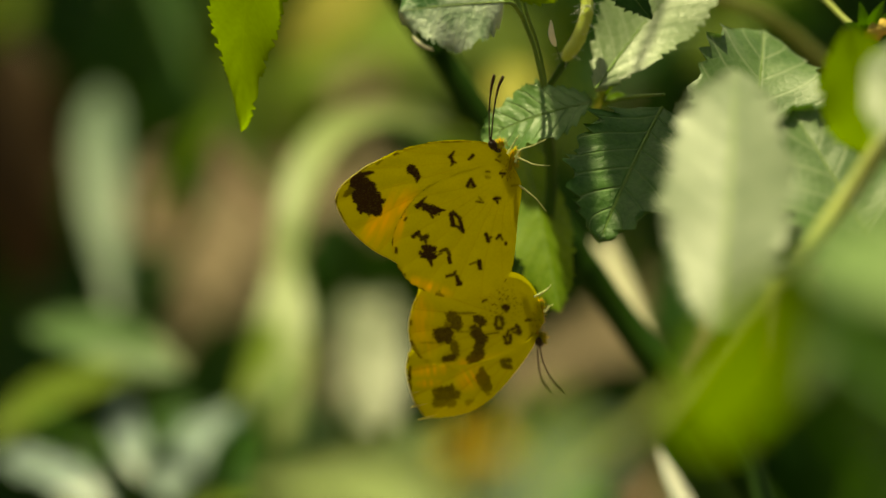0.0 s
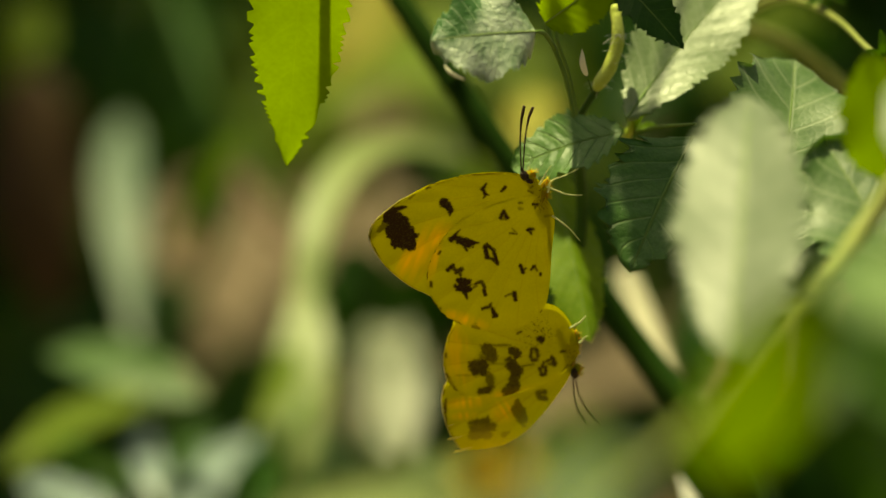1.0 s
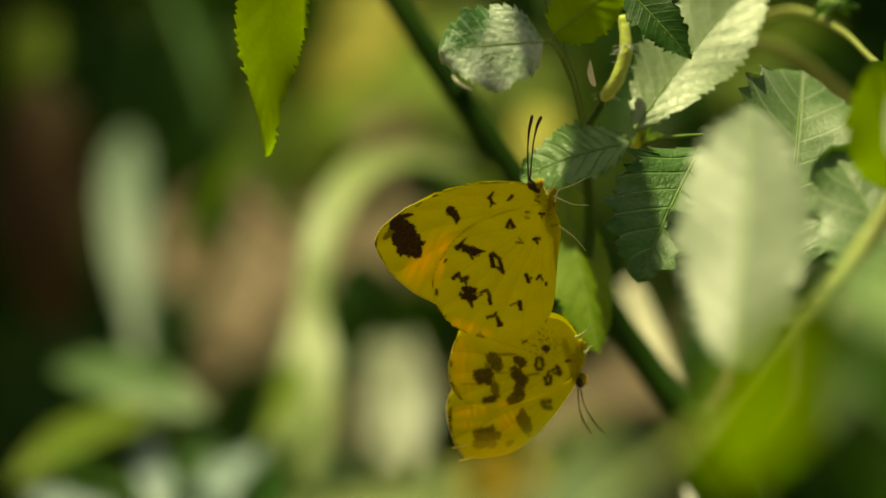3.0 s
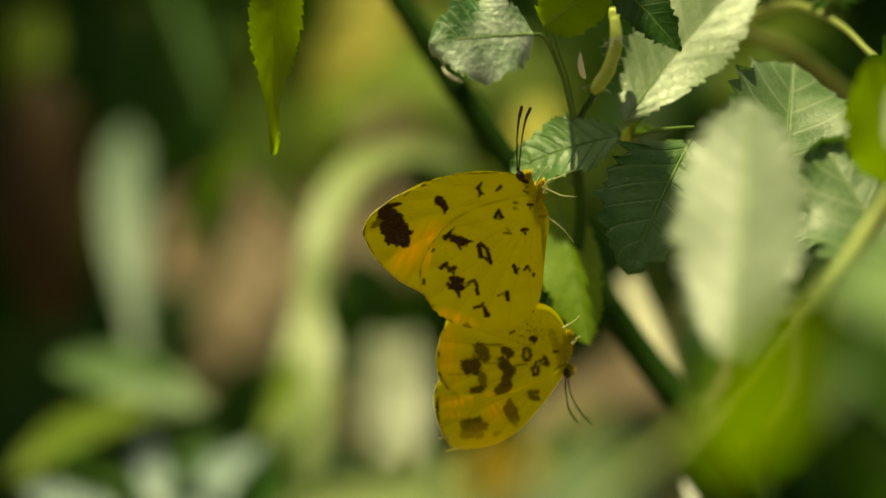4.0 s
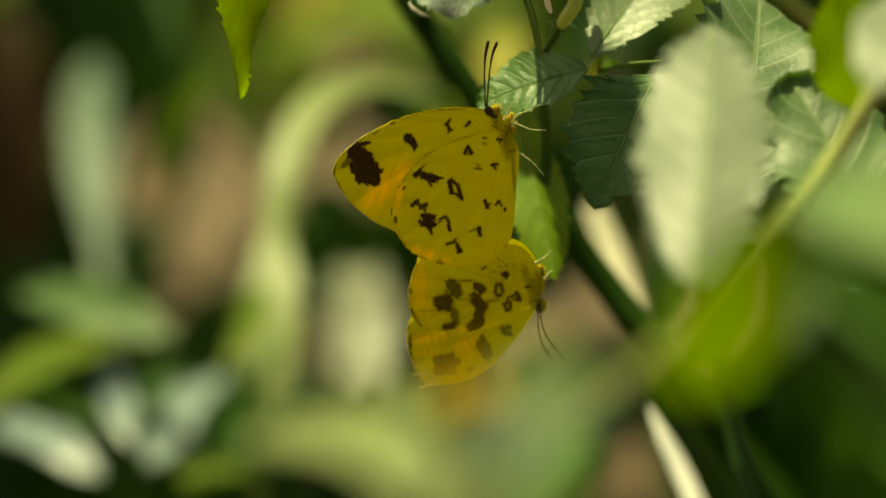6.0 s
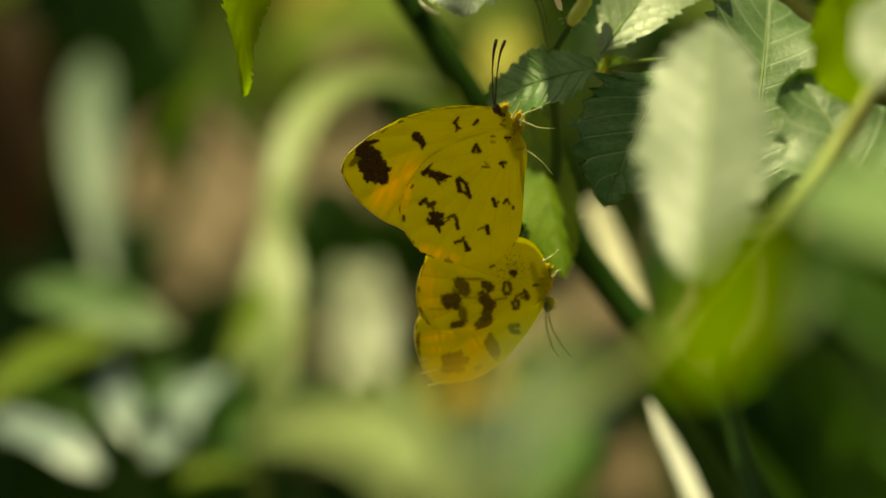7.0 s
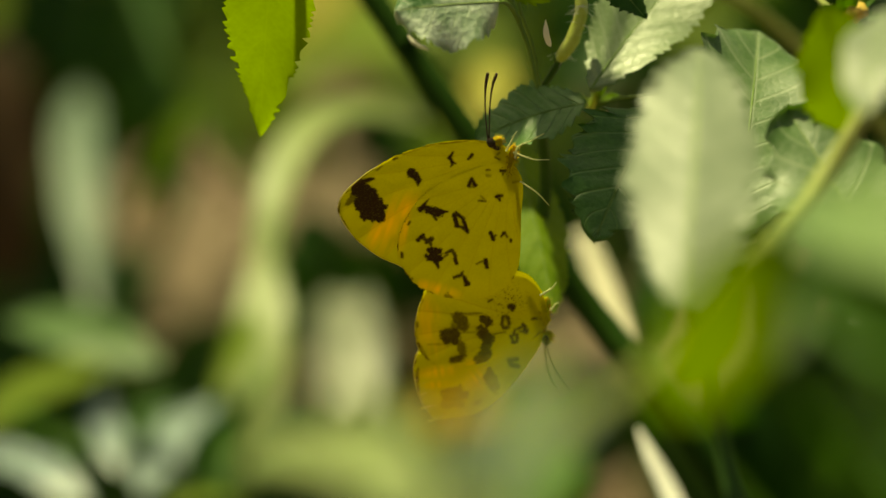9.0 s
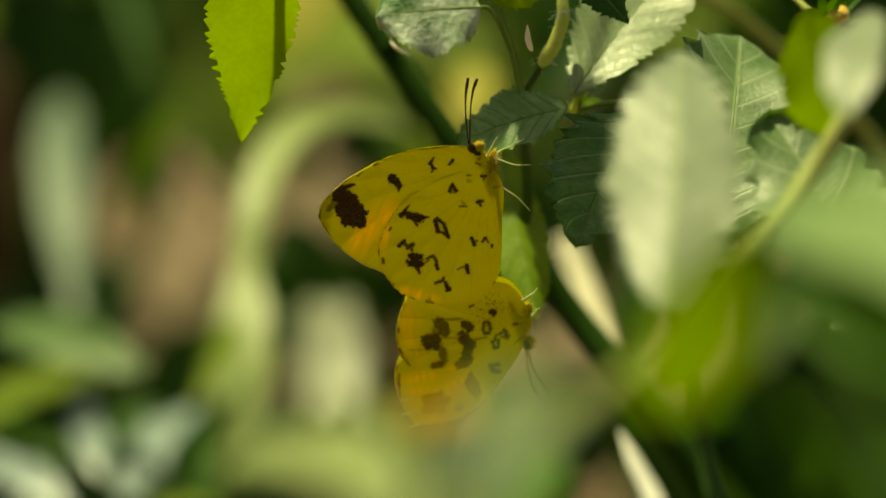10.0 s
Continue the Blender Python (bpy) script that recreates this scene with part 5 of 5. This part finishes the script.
def thicket():
    """Undergrowth farther back, its shade put into a dark leaf colour, with gaps through which the soil shows."""
    rnd = random.Random(11)
    eye = V((0.0, -562.8, 560.3))
    gaps = ((-0.0450, -0.002, 0.0060, 0.017), (-0.0165, 0.0195, 0.008, 0.005), (0.0235, -0.018, 0.013, 0.018), (0.040, -0.043, 0.006, 0.006))
    shades = {"dark": bmesh.new(), "olive": bmesh.new()}
    ahead, up = FACE.to_3x3() @ Vector((0, 1, 0)), FACE.to_3x3() @ Vector((0, 0, 1))
    for i in range(1500):
        d = rnd.uniform(1.0, 1.5)
        u, v = rnd.uniform(-0.13, 0.13), rnd.uniform(-0.2, 0.10)
        if any(((u - a) / (ra + 0.010)) ** 2 + ((v - b) / (rb + 0.010)) ** 2 < 1 for a, b, ra, rb in gaps):
            continue
        p = eye + (ahead + Vector((1, 0, 0)) * u + up * v) * d
        if p.z < 0.02:
            continue
        a, l = rnd.uniform(0, 6.28), rnd.uniform(0.022, 0.045)
        tip = p + Vector((l * math.cos(a), l * 0.5 * math.sin(a), rnd.uniform(-0.03, 0.01)))
        # leaves in the sunny stretch get a lighter olive that stands for sunlight
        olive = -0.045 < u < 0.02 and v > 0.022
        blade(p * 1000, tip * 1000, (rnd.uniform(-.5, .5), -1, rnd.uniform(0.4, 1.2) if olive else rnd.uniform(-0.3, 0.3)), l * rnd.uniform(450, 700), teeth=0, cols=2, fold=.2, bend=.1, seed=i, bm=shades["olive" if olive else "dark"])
    for key, material, label in (("dark", LEAF_DEEP_SHADED, "dense undergrowth, its shade put into a dark green"), ("olive", LEAF_OLIVE, "undergrowth leaves, sunlight put into a lighter olive green")):
        me = bpy.data.meshes.new("undergrowth")
        shades[key].to_mesh(me)
        shades[key].free()
        me.materials.append(material)
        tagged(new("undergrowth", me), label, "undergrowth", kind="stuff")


thicket()


# ---- unseen shoots added overhead to shade the butterflies and their leaves ----
def unseen_shade_shoot():
    ob = thing("unseen_shade_shoot", (60, 40, 600), "unseen leafy shoot, its sway moving the shade on the branch", "leaf shoot", "overhanging shoots")
    part("stem", tube([(150, 210, -20), (150, 205, 300), (90, 165, 560), (20, 125, 606), (-2, 86, 602), (-20.2, 48, 590)], (2.4, 2.0, 1.4, 1.0, .7, .4), 8, 8), STEM_GREEN, ob)
    leaf(ob, (-20.2, 48, 590), (-20.2, 22, 586), (0, 0.1, 1), 13.5, LEAF_DEEP_SHADED, teeth=14, seed=81, full=.3)
    return ob


def still_shoot():
    ob = thing("unseen_shade_shoot", (-120, 90, 600), "unseen leafy shoot added to hold shade on the branch", "leaf shoot", "overhanging shoots")
    part("stem", tube([(-190, 190, -20), (-190, 180, 300), (-150, 130, 570), (-90, 80, 606), (-50, 84, 606), (-22.6, 80, 602)], (2.4, 2.0, 1.4, 1.0, .7, .4), 8, 8), STEM_GREEN, ob)
    leaf(ob, (-22.6, 80, 602), (-22.1, 30, 598), (0, 0.1, 1), 6.6, LEAF_DEEP_SHADED, teeth=10, seed=82, full=.35)


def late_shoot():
    ob = thing("unseen_shade_shoot", (-160, 60, 620), "unseen leafy shoot added to bring late shade to the branch", "leaf shoot", "overhanging shoots")
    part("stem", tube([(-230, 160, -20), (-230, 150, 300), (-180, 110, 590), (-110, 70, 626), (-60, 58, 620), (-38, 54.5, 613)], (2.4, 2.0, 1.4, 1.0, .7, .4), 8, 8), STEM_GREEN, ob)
    leaf(ob, (-38, 54.5, 613), (-25, 53.5, 610), (0, 0.1, 1), 10.5, LEAF_DEEP_SHADED, teeth=10, seed=84, full=.35)
    return ob


OVERHEAD = unseen_shade_shoot()
still_shoot()
LATE = late_shoot()


def flying_insect():
    at = (-1.7, -38.3, 431.7)
    ob = thing("flying_insect", at, "small orange and grey insect darting past in flight", "insect")
    own("abdomen", ball((-1.3, 0, -1.0), (1.9, 0.55, 0.55), turn=-40), FLY_ORANGE, ob)
    own("thorax", ball((0.5, 0, 0.6), (0.9, 0.7, 0.7), turn=-40), FLY_GREY, ob)
    own("head", ball((1.4, 0, 1.2), (0.5, 0.55, 0.5)), EYE, ob)
    for sy in (-1, 1):
        w = blade((0.4, 0.3 * sy, 0.9), (-1.8, 2.6 * sy, 1.6), (0.2, 0, 1), 1.4, teeth=0, cols=3)
        own("wing", w, FLY_GREY, ob, "blurred greyish wing")
    return ob


FLY = flying_insect()


def motions():
    right, up = Vector((1, 0, 0)), FACE.to_3x3() @ Vector((0, 0, 1))

    def drift(ob, rows):
        start = ob.location.copy()
        walk(ob, [(t, Matrix.Translation(start + (right * x + up * z) * 0.001)) for t, x, z in rows])

    # the branch sags slowly and trembles, the hanging leaf swings
    drift(SPRIG, [
        (0, -1.93, -0.18),
        (0.5, -1.40, -0.47),
        (1, -0.70, -0.49),
        (1.5, -0.93, -0.59),
        (2, -1.46, -0.47),
        (2.5, -1.13, -0.70),
        (2.7, -0.85, -0.34),
        (3.8, 0.31, -0.67),
        (4, -1.36, -0.21),
        (4.5, -1.01, -0.94),
        (5, -0.12, -1.23),
        (5.5, -0.13, -1.13),
        (6, -1.23, -1.14),
        (6.2, -0.83, -1.05),
        (7.3, -0.12, -1.64),
        (7.5, -0.18, -1.92),
        (8, -0.35, -1.85),
        (8.5, -0.33, -2.04),
        (9, -0.05, -2.19),
        (9.5, -0.21, -2.29),
        (10, -0.05, -2.31),
    ])
    drift(HANGING, [
        (0, -1.93, -0.37),
        (0.5, -0.76, -1.05),
        (1, 1.11, -1.27),
        (1.5, -0.15, -0.91),
        (2, -4.71, 0.82),
        (2.5, -3.14, 0.99),
        (2.7, -2.08, 0.64),
        (3.8, -2.49, 2.99),
        (4, -1.22, 0.64),
        (4.5, -1.79, -0.02),
        (5, -0.38, -1.16),
        (5.5, 1.49, -1.96),
        (6, -0.91, -1.26),
        (6.2, -0.64, -1.44),
        (7.3, -0.50, -1.51),
        (7.5, 0.21, -2.08),
        (8, 1.71, -2.36),
        (8.5, 2.26, -2.72),
        (9, 2.87, -2.93),
        (9.5, 2.84, -3.41),
        (10, 2.86, -3.05),
    ])
    # its blade turns about its own length in the breeze
    top, tip = V((-19.5, -5.3, 473.0)) - V((-23.2, 22.7, 478.0)), V((-23.7, 15.9, 430.1)) - V((-23.2, 22.7, 478.0))
    turns = [(0, 38), (0.5, 26), (1, 4), (1.5, 34), (2, 66), (2.5, 44), (2.7, 42), (3.3, 48), (3.8, 60), (4, 58), (4.5, 46), (5, 48), (5.5, 42), (6, 48), (6.2, 50), (7.3, 52), (7.5, 53), (8, 32), (8.5, 24), (9, 16), (9.5, 8), (10, 4)]
    walk(TWISTING, [(t, Matrix.Translation(top) @ Matrix.Rotation(radians(a), 4, (tip - top).normalized()) @ Matrix.Translation(-top)) for t, a in turns])
    # both butterflies ride on it and tilt a little about the upper one's middle
    rows = [
        (0, -2.03, -0.24, -0.00),
        (0.5, -1.08, -0.91, 1.71),
        (1, -0.44, -0.88, 1.72),
        (1.5, -0.87, -0.82, 0.82),
        (2, -1.85, -0.22, -0.37),
        (2.5, -1.07, -0.67, -0.70),
        (2.7, -0.78, -0.54, -0.21),
        (3.8, 0.24, -0.67, 2.51),
        (4, -1.62, -0.16, 0.13),
        (4.5, -0.95, -0.91, 0.46),
        (5, 0.40, -1.55, 1.96),
        (5.5, 0.39, -1.45, 2.40),
        (6, -1.00, -1.25, 1.79),
        (6.2, -0.37, -1.57, 1.80),
        (7.3, 0.07, -1.51, 1.88),
        (7.5, 0.47, -1.95, 2.62),
        (8, 0.49, -2.00, 3.95),
        (8.5, 0.78, -2.20, 3.95),
        (9, 0.86, -2.29, 3.96),
        (9.5, 0.83, -2.47, 3.96),
        (10, 0.76, -2.47, 4.17),
    ]
    pivot = V((1.7, 0.7, 422.9))
    for ob, share in ((UPPER, 1.0), (LOWER, 0.4)):
        rest = ob.matrix_basis.copy()
        axis = FACE.to_3x3() @ Vector((0, -1, 0))
        walk(ob, [(t, Matrix.Translation((right * x + up * z) * 0.001 + pivot) @ Matrix.Rotation(radians(turn * share), 4, axis) @ Matrix.Translation(-pivot) @ rest) for t, x, z, turn in rows])
    # a tall stem and a near shoot lean with the breeze, about their roots
    def sway(ob, height, rows):
        root, axis = ob.location.copy(), FACE.to_3x3() @ Vector((0, -1, 0))
        walk(ob, [(t, Matrix.Translation(root) @ Matrix.Rotation(x / height, 4, axis)) for t, x in rows])

    sway(WOODY, 450, [(0, -2.0), (0.5, -1.7), (1, -1.3), (1.5, -1.4), (2, -1.8), (2.5, -1.8), (2.7, -1.6), (3.8, -1.1), (4, -1.4), (4.5, -0.8), (5, 0), (5.5, -0.2), (6, -0.9), (6.2, -0.8), (7.3, -0.6), (7.5, -0.7), (8, -0.5), (9, -0.4), (10, -0.4)])
    sway(PALE_SHOOT, 440, [(0, -1.4), (0.5, -1.0), (1, -0.6), (1.5, -0.6), (2, -0.8), (2.5, -0.6), (2.7, -0.5), (3.8, -0.2), (4, -0.2), (5, 0), (10, 0)])
    # the shading shoot sways
    drift(OVERHEAD, [(0, 8.9, 0), (1, 8.1, 0), (1.5, 5.1, 0), (2, 1.3, 0), (2.5, -1.2, 0), (3.2, 0.6, 0), (4, 2.9, 0), (4.5, 4.4, 0), (5, 7.4, 0), (5.5, 7.4, 0), (6, 3.3, 0), (6.7, 3.6, 0), (7.5, 5.7, 0), (8.2, 7.4, 0), (10, 7.4, 0)])
    # the unseen late shoot moves in and darkens one leaf
    rest = LATE.location.copy()
    walk(LATE, [(t, Matrix.Translation(rest + V((x, y, 0)))) for t, x, y in ((0, -10, 12), (6.3, -10, 12), (7.2, 0, 0), (10, 0, 0))])
    # the insect crosses upward in a fifth of a second
    start = FLY.location.copy()
    path = [(0, -40, -300), (8.4, 16, -75), (8.5, 10, -36), (8.6, 0, 0), (8.7, -2.2, 12.3), (8.8, -0.4, 21.4), (8.9, -8, 38), (9.2, -90, 110), (10, -400, 380)]
    walk(FLY, [(t, Matrix.Translation(start + (right * x + up * z) * 0.001) @ FACE) for t, x, z in path])


motions()
